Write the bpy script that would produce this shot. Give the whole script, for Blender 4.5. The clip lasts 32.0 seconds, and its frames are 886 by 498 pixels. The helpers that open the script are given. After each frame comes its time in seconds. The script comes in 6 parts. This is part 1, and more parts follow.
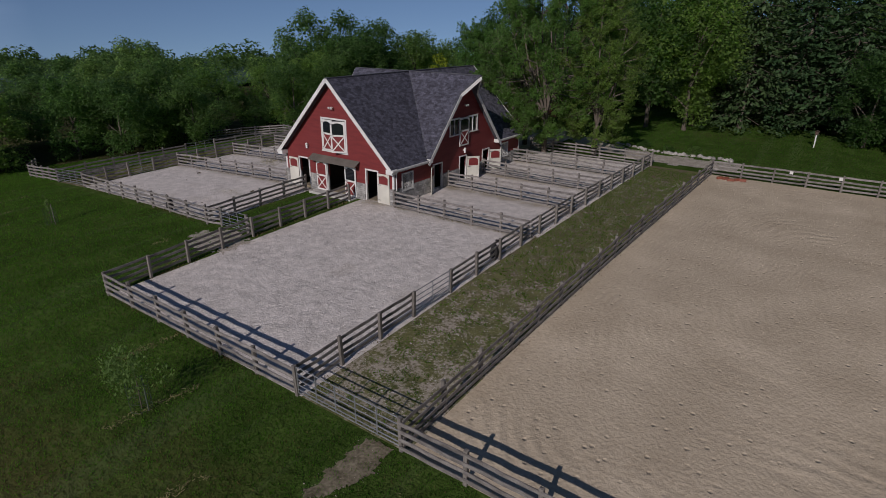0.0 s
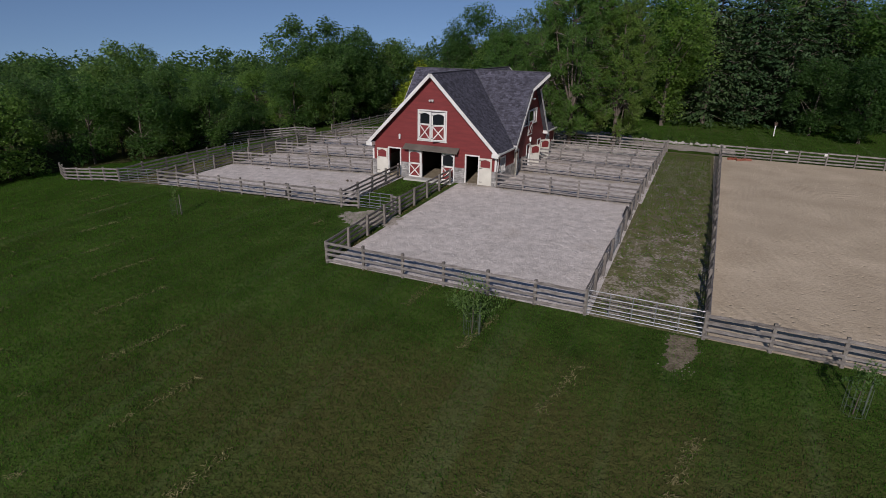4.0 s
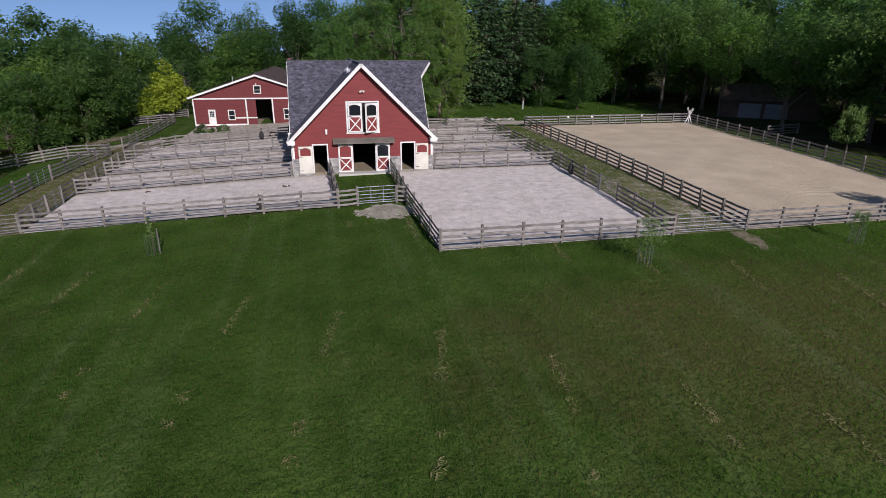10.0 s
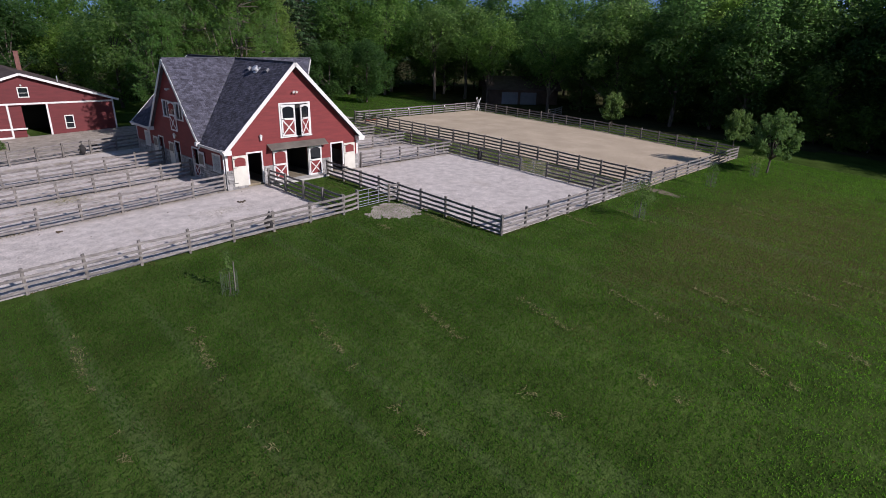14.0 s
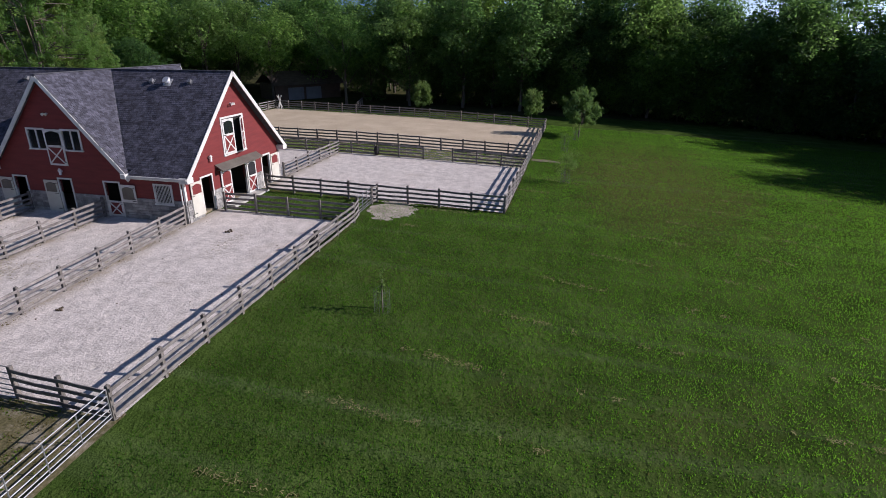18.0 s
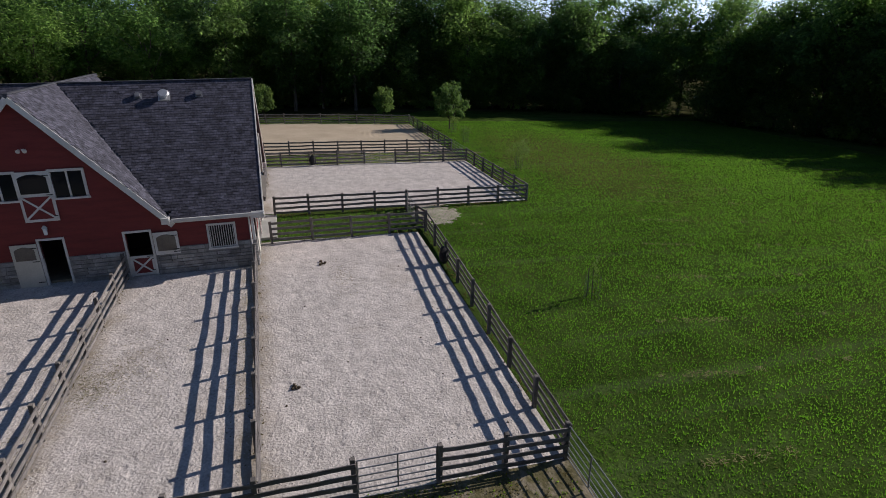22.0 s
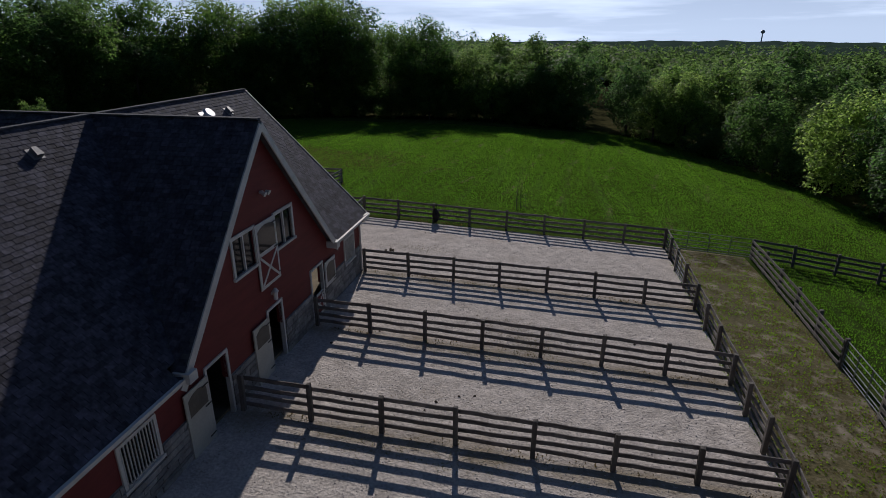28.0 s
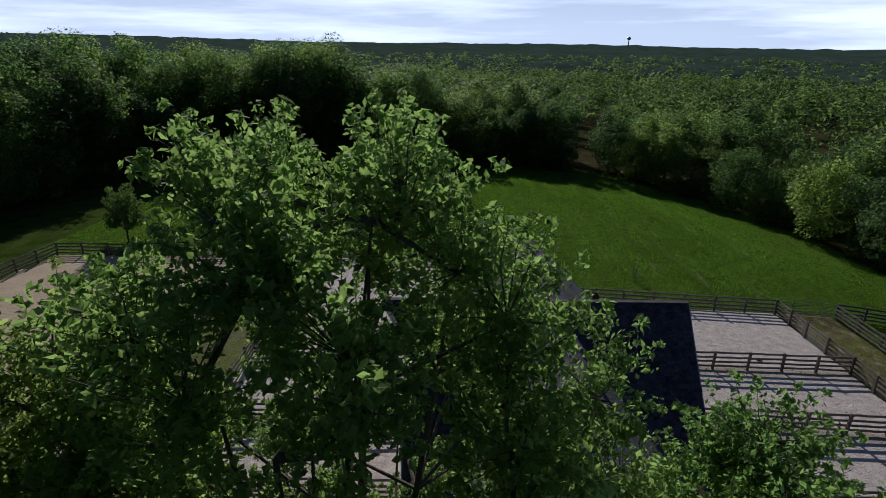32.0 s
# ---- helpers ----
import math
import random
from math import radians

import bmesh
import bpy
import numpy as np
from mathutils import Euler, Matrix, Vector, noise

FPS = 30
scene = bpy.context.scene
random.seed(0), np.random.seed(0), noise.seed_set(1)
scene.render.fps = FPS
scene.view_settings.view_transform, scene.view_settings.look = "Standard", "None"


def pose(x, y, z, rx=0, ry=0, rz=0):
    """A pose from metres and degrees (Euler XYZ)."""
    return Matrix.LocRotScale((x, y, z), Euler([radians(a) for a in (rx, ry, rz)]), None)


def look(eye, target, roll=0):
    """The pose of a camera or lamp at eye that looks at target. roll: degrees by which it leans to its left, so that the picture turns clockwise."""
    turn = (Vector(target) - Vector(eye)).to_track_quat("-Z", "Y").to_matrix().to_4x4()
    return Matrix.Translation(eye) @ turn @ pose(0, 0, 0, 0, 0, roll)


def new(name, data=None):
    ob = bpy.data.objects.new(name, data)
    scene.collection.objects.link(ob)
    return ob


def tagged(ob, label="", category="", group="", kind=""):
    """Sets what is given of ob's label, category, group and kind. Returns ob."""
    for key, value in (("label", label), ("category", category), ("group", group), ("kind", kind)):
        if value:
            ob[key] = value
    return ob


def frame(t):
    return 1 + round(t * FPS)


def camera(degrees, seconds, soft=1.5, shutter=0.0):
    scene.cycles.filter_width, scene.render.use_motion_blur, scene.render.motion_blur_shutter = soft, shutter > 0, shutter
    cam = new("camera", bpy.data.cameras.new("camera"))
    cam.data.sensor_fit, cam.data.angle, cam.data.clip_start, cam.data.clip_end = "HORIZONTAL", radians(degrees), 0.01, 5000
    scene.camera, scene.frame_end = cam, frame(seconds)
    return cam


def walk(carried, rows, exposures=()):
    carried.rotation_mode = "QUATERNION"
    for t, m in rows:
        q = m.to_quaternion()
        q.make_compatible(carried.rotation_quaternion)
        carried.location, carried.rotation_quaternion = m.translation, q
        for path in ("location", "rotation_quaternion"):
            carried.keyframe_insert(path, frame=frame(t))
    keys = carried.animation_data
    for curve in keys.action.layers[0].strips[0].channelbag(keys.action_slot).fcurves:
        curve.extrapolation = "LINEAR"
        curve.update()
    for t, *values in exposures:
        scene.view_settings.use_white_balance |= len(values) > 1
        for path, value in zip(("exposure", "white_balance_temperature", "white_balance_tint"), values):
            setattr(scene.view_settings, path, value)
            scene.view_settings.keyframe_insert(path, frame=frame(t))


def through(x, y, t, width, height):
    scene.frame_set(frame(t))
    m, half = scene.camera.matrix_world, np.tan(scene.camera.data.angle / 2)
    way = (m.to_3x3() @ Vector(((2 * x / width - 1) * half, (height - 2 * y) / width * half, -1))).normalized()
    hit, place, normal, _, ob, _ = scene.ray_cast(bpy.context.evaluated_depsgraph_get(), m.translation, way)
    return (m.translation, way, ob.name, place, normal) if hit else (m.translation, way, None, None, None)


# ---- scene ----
cam = camera(76.8, 32.0, 0.9)
PATH = [
    (0, (32.221, -30.642, 12.836), (31.149, -29.130, 12.083), 0.200),
    (0.5, (30.867, -31.935, 12.826), (29.806, -30.413, 12.078), 0.400),
    (1, (29.439, -33.542, 12.848), (28.392, -32.009, 12.103), 0.700),
    (1.5, (28.073, -35.135, 12.754), (27.037, -33.593, 12.013), 0.800),
    (2, (26.566, -36.831, 12.607), (25.550, -35.276, 11.867), 1.200),
    (2.5, (25.244, -38.475, 12.589), (24.258, -36.899, 11.850), 1.300),
    (4.5, (19.484, -45.115, 11.458), (18.802, -43.371, 10.756), 0.800),
    (5, (18.059, -46.223, 11.395), (17.458, -44.449, 10.691), 0.800),
    (5.5, (16.653, -47.208, 11.176), (16.157, -45.401, 10.478), 1.100),
    (6, (14.536, -47.953, 11.234), (14.204, -46.110, 10.531), 0.300),
    (6.5, (13.178, -48.941, 11.217), (12.956, -47.083, 10.512), 0.300),
    (7, (11.259, -49.062, 10.818), (11.104, -47.194, 10.120), 0.400),
    (7.5, (9.002, -48.968, 10.381), (8.903, -47.093, 9.692), 0.500),
    (8, (6.679, -49.080, 10.272), (6.655, -47.201, 9.586), 0.600),
    (8.5, (4.245, -49.166, 10.385), (4.324, -47.291, 9.695), 0.400),
    (9, (1.491, -49.037, 10.623), (1.694, -47.173, 9.926), 0.300),
    (9.5, (-0.786, -48.871, 10.597), (-0.487, -47.019, 9.903), 0.400),
    (10, (-3.322, -48.374, 10.615), (-2.929, -46.540, 9.920), 0.400),
    (10.5, (-5.772, -47.716, 10.700), (-5.288, -45.905, 10.001), 0.400),
    (11, (-8.321, -46.848, 10.697), (-7.720, -45.074, 9.996), 0.500),
    (11.5, (-11.037, -46.241, 10.812), (-10.310, -44.515, 10.109), 0.400),
    (12, (-13.473, -44.986, 10.933), (-12.633, -43.315, 10.224), 0.600),
    (12.5, (-16.125, -43.662, 10.918), (-15.162, -42.058, 10.211), 0.800),
    (13, (-19.089, -41.819, 10.703), (-17.969, -40.318, 10.003), 0.200),
    (13.5, (-21.049, -41.001, 10.858), (-19.816, -39.590, 10.158), 0.900),
    (15.5, (-29.960, -35.354, 10.858), (-28.365, -34.369, 10.160), 0.900),
    (16, (-31.012, -33.110, 10.489), (-29.334, -32.274, 9.792), -0.500),
    (16.5, (-32.620, -31.099, 10.665), (-30.876, -30.406, 9.972), -0.000),
    (17, (-34.004, -28.958, 10.895), (-32.225, -28.367, 10.197), 0.100),
    (17.5, (-34.878, -26.562, 11.171), (-33.079, -26.048, 10.464), 0.300),
    (18, (-35.557, -24.137, 11.434), (-33.742, -23.698, 10.717), 0.600),
    (18.5, (-36.035, -21.284, 11.270), (-34.198, -20.943, 10.557), 0.400),
    (19, (-36.421, -18.653, 11.353), (-34.570, -18.410, 10.634), 0.400),
    (19.5, (-36.853, -16.196, 11.362), (-34.992, -16.048, 10.644), 0.500),
    (20, (-37.342, -13.433, 11.307), (-35.473, -13.424, 10.593), 0.700),
    (20.5, (-37.316, -10.571, 11.167), (-35.453, -10.730, 10.457), 0.300),
    (21, (-36.761, -7.432, 10.919), (-34.918, -7.767, 10.219), -0.100),
    (21.5, (-36.204, -4.452, 11.205), (-34.393, -4.911, 10.492), 0.200),
    (22, (-35.175, -1.778, 11.280), (-33.381, -2.297, 10.566), 0.200),
    (22.5, (-33.851, 0.812, 11.205), (-32.065, 0.256, 10.498), 0.200),
    (23, (-32.287, 3.586, 11.168), (-30.507, 3.000, 10.470), 0.200),
    (23.5, (-30.602, 6.136, 11.444), (-28.840, 5.516, 10.731), 0.800),
    (24, (-28.794, 8.814, 11.251), (-27.049, 8.137, 10.545), 0.900),
    (24.5, (-27.142, 11.276, 11.181), (-25.444, 10.494, 10.472), 1.300),
    (25, (-26.001, 13.627, 11.035), (-24.396, 12.660, 10.334), 1.100),
    (25.5, (-25.011, 15.808, 10.921), (-23.576, 14.601, 10.225), 0.700),
    (26, (-23.675, 18.334, 10.724), (-22.534, 16.841, 10.040), -0.400),
    (26.5, (-21.876, 20.399, 10.748), (-21.043, 18.717, 10.055), -1.000),
    (28.5, (-13.416, 27.676, 11.574), (-13.136, 25.820, 10.885), 0.100),
    (29, (-11.051, 28.888, 12.219), (-10.887, 27.016, 11.533), -0.200),
    (29.5, (-8.528, 29.758, 13.187), (-8.443, 27.883, 12.496), 0.100),
    (30, (-5.944, 30.429, 14.246), (-5.898, 28.554, 13.553), 0.200),
    (30.5, (-3.280, 31.156, 15.502), (-3.245, 29.281, 14.807), 0.300),
    (31, (-0.324, 31.619, 16.815), (-0.309, 29.745, 16.116), 0.600),
    (31.5, (2.032, 31.937, 18.247), (2.048, 30.061, 17.554), 0.400),
    (32, (4.941, 32.332, 19.778), (4.937, 30.457, 19.084), 0.700),
]
EXPO = [(0.0, -0.66, 6350, 17), (2.5, -0.6, 6350, 17), (6.0, -0.12, 6350, 17), (9.0, 0.08, 6300, 18), (13.0, 0.18, 6150, 20), (18.0, 0.27, 6200, 20), (20.5, 0.1, 6450, 17), (23.0, -0.22, 6550, 14), (25.0, -0.48, 6650, 14), (29.0, -0.86, 6450, 14), (32.0, -0.72, 6450, 15)]
walk(cam, [(t, look(eye, target, roll)) for t, eye, target, roll in PATH], EXPO)

# ---- light ----
SUN_EL, SUN_AZ = 28.1, math.atan2(0.154, -0.868)      # azimuth from +y towards +x
world = bpy.data.worlds.new("sky")
scene.world = world
world.use_nodes = True
wn = world.node_tree
wn.nodes.clear()
sky = wn.nodes.new("ShaderNodeTexSky")
sky.sky_type, sky.sun_disc = "NISHITA", False
sky.sun_elevation, sky.sun_rotation = radians(SUN_EL), SUN_AZ
sky.air_density, sky.dust_density, sky.ozone_density = 0.8, 0.1, 3.5
skc, skm, skh = wn.nodes.new("ShaderNodeTexCoord"), wn.nodes.new("ShaderNodeVectorMath"), wn.nodes.new("ShaderNodeHueSaturation")
skm.operation = "ADD"
skm.inputs[1].default_value = (0, 0, 0.16)
wn.links.new(skc.outputs["Generated"], skm.inputs[0])
skn = wn.nodes.new("ShaderNodeVectorMath")
skn.operation = "NORMALIZE"
wn.links.new(skm.outputs[0], skn.inputs[0])
wn.links.new(skn.outputs[0], sky.inputs["Vector"])
skh.inputs["Saturation"].default_value, skh.inputs["Value"].default_value = 1.0, 1.25
wn.links.new(sky.outputs["Color"], skh.inputs["Color"])
bgn, wout = wn.nodes.new("ShaderNodeBackground"), wn.nodes.new("ShaderNodeOutputWorld")
bgn.inputs["Strength"].default_value = 0.068
# thin bands of high cloud low over the southern horizon
wtc, wsep = wn.nodes.new("ShaderNodeTexCoord"), wn.nodes.new("ShaderNodeSeparateXYZ")
wmap, wnoise = wn.nodes.new("ShaderNodeMapping"), wn.nodes.new("ShaderNodeTexNoise")
wramp, wlow, wmul, wmix = (wn.nodes.new("ShaderNodeValToRGB"), wn.nodes.new("ShaderNodeMapRange"), wn.nodes.new("ShaderNodeMath"), wn.nodes.new("ShaderNodeMix"))
wn.links.new(wtc.outputs["Generated"], wmap.inputs["Vector"])
wmap.inputs["Scale"].default_value = (1.0, 1.0, 13.0)
wn.links.new(wmap.outputs["Vector"], wnoise.inputs["Vector"])
wnoise.inputs["Scale"].default_value, wnoise.inputs["Detail"].default_value, wnoise.inputs["Roughness"].default_value = 2.0, 6.0, 0.6
wn.links.new(wnoise.outputs["Fac"], wramp.inputs["Fac"])
wramp.color_ramp.elements[0].position, wramp.color_ramp.elements[1].position = 0.46, 0.68
wramp.color_ramp.elements[0].color = (0.5, 0.5, 0.5, 1)
wn.links.new(wtc.outputs["Generated"], wsep.inputs[0])
wlow.inputs["From Min"].default_value, wlow.inputs["From Max"].default_value = 0.30, 0.02
wn.links.new(wsep.outputs["Z"], wlow.inputs["Value"])
wmul.operation = "MULTIPLY"
wsouth, wms = wn.nodes.new("ShaderNodeMapRange"), wn.nodes.new("ShaderNodeMath")
wsouth.inputs["From Min"].default_value, wsouth.inputs["From Max"].default_value = 0.35, -0.75
wn.links.new(wsep.outputs["Y"], wsouth.inputs["Value"])
wms.operation = "MULTIPLY"
wn.links.new(wsouth.outputs["Result"], wms.inputs[0])
wn.links.new(wlow.outputs["Result"], wms.inputs[1])
wn.links.new(wramp.outputs["Color"], wmul.inputs[0])
wn.links.new(wms.outputs[0], wmul.inputs[1])
wmix.data_type = "RGBA"
wn.links.new(wmul.outputs[0], wmix.inputs["Factor"])
wn.links.new(skh.outputs["Color"], wmix.inputs["A"])
wmix.inputs["B"].default_value = (23.5, 28.0, 35.0, 1)
wn.links.new(wmix.outputs["Result"], bgn.inputs["Color"])
wn.links.new(bgn.outputs[0], wout.inputs[0])

sun = new("sun", bpy.data.lights.new("sun", "SUN"))
sun.data.energy, sun.data.angle, sun.data.color = 4.8, radians(0.53), (1.0, 0.96, 0.90)
sun_way = Vector((math.sin(SUN_AZ) * math.cos(radians(SUN_EL)), math.cos(SUN_AZ) * math.cos(radians(SUN_EL)), math.sin(radians(SUN_EL))))
sun.matrix_world = look((0, 0, 60), Vector((0, 0, 60)) - sun_way)


# ---- materials ----
def material(name, low, high, scale=3.0, fine=40.0, rough=0.8, bump=0.15, stretch=(1, 1, 1), metal=0.0, vary=0.0, island=0.0,
             spots=None, spot_scale=0.4, spot_at=(0.5, 0.65), bump_scale=None, spec=0.5, weight=0.55, span=0.25, detail=3):
    """Two colours mixed by coarse and fine noise, an optional third in large patches, and a fine relief."""
    m = bpy.data.materials.new(name)
    m.use_nodes = True
    n, l = m.node_tree.nodes, m.node_tree.links
    b = n["Principled BSDF"]
    b.inputs["Roughness"].default_value, b.inputs["Metallic"].default_value = rough, metal
    b.inputs["Specular IOR Level"].default_value = spec
    tc, mp = n.new("ShaderNodeTexCoord"), n.new("ShaderNodeMapping")
    geo = n.new("ShaderNodeNewGeometry")
    l.new(geo.outputs["Position"], mp.inputs["Vector"])
    mp.inputs["Scale"].default_value = stretch
    coarse, grain = n.new("ShaderNodeTexNoise"), n.new("ShaderNodeTexNoise")
    coarse.inputs["Scale"].default_value, coarse.inputs["Detail"].default_value = scale, 5
    grain.inputs["Scale"].default_value, grain.inputs["Detail"].default_value = fine, detail
    for t in (coarse, grain):
        l.new(mp.outputs["Vector"], t.inputs["Vector"])
    add = n.new("ShaderNodeMath")
    add.operation = "MULTIPLY_ADD"
    l.new(grain.outputs["Fac"], add.inputs[0])
    add.inputs[1].default_value = weight
    l.new(coarse.outputs["Fac"], add.inputs[2])
    ramp = n.new("ShaderNodeValToRGB")
    level = n.new("ShaderNodeMapRange")
    level.inputs["From Min"].default_value, level.inputs["From Max"].default_value = 0.5 + 0.5 * weight - span, 0.5 + 0.5 * weight + span
    l.new(add.outputs[0], level.inputs["Value"])
    ramp.color_ramp.elements[0].color, ramp.color_ramp.elements[1].color = (*low, 1), (*high, 1)
    l.new(level.outputs["Result"], ramp.inputs["Fac"])
    out = ramp.outputs["Color"]
    if spots:
        patch, pr, mix = n.new("ShaderNodeTexNoise"), n.new("ShaderNodeMapRange"), n.new("ShaderNodeMix")
        patch.inputs["Scale"].default_value, patch.inputs["Detail"].default_value, patch.inputs["Roughness"].default_value = spot_scale, 6, 0.65
        l.new(geo.outputs["Position"], patch.inputs["Vector"])
        l.new(patch.outputs["Fac"], pr.inputs["Value"])
        pr.inputs["From Min"].default_value, pr.inputs["From Max"].default_value = spot_at
        mix.data_type = "RGBA"
        l.new(pr.outputs["Result"], mix.inputs["Factor"])
        l.new(out, mix.inputs["A"])
        mix.inputs["B"].default_value = (*spots, 1)
        out = mix.outputs["Result"]
    if vary or island:
        hsv, rng = n.new("ShaderNodeHueSaturation"), n.new("ShaderNodeMapRange")
        if island:
            l.new(geo.outputs["Random Per Island"], rng.inputs["Value"])
        else:
            info = n.new("ShaderNodeObjectInfo")
            l.new(info.outputs["Random"], rng.inputs["Value"])
        k = island or vary
        rng.inputs["To Min"].default_value, rng.inputs["To Max"].default_value = 1 - k, 1 + k
        l.new(rng.outputs["Result"], hsv.inputs["Value"])
        l.new(out, hsv.inputs["Color"])
        out = hsv.outputs["Color"]
    l.new(out, b.inputs["Base Color"])
    if bump:
        bp = n.new("ShaderNodeBump")
        bp.inputs["Strength"].default_value, bp.inputs["Distance"].default_value = min(1.0, bump), bump_scale or 0.02
        l.new(grain.outputs["Fac"], bp.inputs["Height"])
        l.new(bp.outputs["Normal"], b.inputs["Normal"])
    return m


def leaf_material(name, low, high, vary=0.3, through=0.45, gain=1.9, gloss=0.12, island=0.6, patch=0.55, streak=False, turn=0.485, rich=1.1):
    """Leaves: matt upper side with a little gloss, and light that comes through."""
    m = bpy.data.materials.new(name)
    m.use_nodes = True
    n, l = m.node_tree.nodes, m.node_tree.links
    b, out = n["Principled BSDF"], n["Material Output"]
    geo, info = n.new("ShaderNodeNewGeometry"), n.new("ShaderNodeObjectInfo")
    mix, ns = n.new("ShaderNodeMix"), n.new("ShaderNodeTexNoise")
    mix.data_type = "RGBA"
    ns.inputs["Scale"].default_value = patch
    l.new(geo.outputs["Position"], ns.inputs["Vector"])
    sm = n.new("ShaderNodeMath")
    sm.operation = "MULTIPLY_ADD"
    l.new(geo.outputs["Random Per Island"], sm.inputs[0])
    sm.inputs[1].default_value = island
    l.new(ns.outputs["Fac"], sm.inputs[2])
    sub = n.new("ShaderNodeMath")
    sub.operation = "SUBTRACT"
    l.new(sm.outputs[0], sub.inputs[0])
    sub.inputs[1].default_value = island / 2
    sub.use_clamp = True
    l.new(sub.outputs[0], mix.inputs["Factor"])
    mix.inputs["A"].default_value, mix.inputs["B"].default_value = (*low, 1), (*high, 1)
    hsv, rng = n.new("ShaderNodeHueSaturation"), n.new("ShaderNodeMapRange")
    l.new(info.outputs["Random"], rng.inputs["Value"])
    rng.inputs["To Min"].default_value, rng.inputs["To Max"].default_value = 1 - vary, 1 + vary
    l.new(rng.outputs["Result"], hsv.inputs["Value"])
    if streak:
        m2, n2 = n.new("ShaderNodeMapping"), n.new("ShaderNodeTexNoise")
        m2.inputs["Rotation"].default_value, m2.inputs["Scale"].default_value = (0, 0, radians(-8)), (1.0, 0.04, 0)
        l.new(geo.outputs["Position"], m2.inputs["Vector"])
        l.new(m2.outputs["Vector"], n2.inputs["Vector"])
        n2.inputs["Scale"].default_value, n2.inputs["Detail"].default_value = 0.7, 4
        l.new(n2.outputs["Fac"], rng.inputs["Value"])
        rng.inputs["From Min"].default_value, rng.inputs["From Max"].default_value = 0.35, 0.7
        rng.inputs["To Min"].default_value, rng.inputs["To Max"].default_value = 0.86, 1.16
    hue = n.new("ShaderNodeMapRange")
    hue.inputs["To Min"].default_value, hue.inputs["To Max"].default_value = 0.52, 0.48
    l.new(info.outputs["Random"], hue.inputs["Value"])
    l.new(hue.outputs["Result"], hsv.inputs["Hue"])
    l.new(mix.outputs["Result"], hsv.inputs["Color"])
    l.new(hsv.outputs["Color"], b.inputs["Base Color"])
    b.inputs["Roughness"].default_value, b.inputs["Specular IOR Level"].default_value = 0.6, gloss
    warm = n.new("ShaderNodeHueSaturation")
    warm.inputs["Hue"].default_value, warm.inputs["Saturation"].default_value, warm.inputs["Value"].default_value = turn, rich, gain
    l.new(hsv.outputs["Color"], warm.inputs["Color"])
    tr, ms = n.new("ShaderNodeBsdfTranslucent"), n.new("ShaderNodeMixShader")
    l.new(warm.outputs["Color"], tr.inputs["Color"])
    ms.inputs["Fac"].default_value = through
    l.new(b.outputs[0], ms.inputs[1])
    l.new(tr.outputs[0], ms.inputs[2])
    l.new(ms.outputs[0], out.inputs["Surface"])
    return m


def relief(mat, layers):
    """Further relief over a material's own: noise (scale, detail, height) or, with a fourth entry, pits of that width share."""
    n, l = mat.node_tree.nodes, mat.node_tree.links
    b = n["Principled BSDF"]
    geo = n.new("ShaderNodeNewGeometry")
    for scale, detail, height, *pits in layers:
        bp = n.new("ShaderNodeBump")
        bp.inputs["Strength"].default_value, bp.inputs["Distance"].default_value = 1.0, height
        if pits:
            t, r = n.new("ShaderNodeTexVoronoi"), n.new("ShaderNodeMapRange")
            t.inputs["Scale"].default_value = scale
            r.inputs["From Max"].default_value = pits[0]
            l.new(t.outputs["Distance"], r.inputs["Value"])
            src = r.outputs["Result"]
        else:
            t = n.new("ShaderNodeTexNoise")
            t.inputs["Scale"].default_value, t.inputs["Detail"].default_value, t.inputs["Roughness"].default_value = scale, detail, 0.62
            src = t.outputs["Fac"]
        l.new(geo.outputs["Position"], t.inputs["Vector"])
        l.new(src, bp.inputs["Height"])
        if b.inputs["Normal"].links:
            l.new(b.inputs["Normal"].links[0].from_socket, bp.inputs["Normal"])
        l.new(bp.outputs["Normal"], b.inputs["Normal"])


GRASS = material("grass", (0.018, 0.036, 0.006), (0.071, 0.113, 0.024), 0.5, 17.0, 0.9, 0.8, spots=(0.066, 0.070, 0.024), spot_scale=0.07, spot_at=(0.55, 0.78), bump_scale=0.05, spec=0.0, weight=1.3, span=0.36, detail=6)
BLADES = leaf_material("grass_blades", (0.039, 0.074, 0.013), (0.074, 0.126, 0.025), 0.0, 0.60, 4.5, 0.0, 0.35, 0.09, True, 0.499, 1.15)
DRYBLADES = leaf_material("dry_grass_blades", (0.092, 0.076, 0.029), (0.160, 0.138, 0.058), 0.0, 0.5, 1.4, 0.05, 0.3)


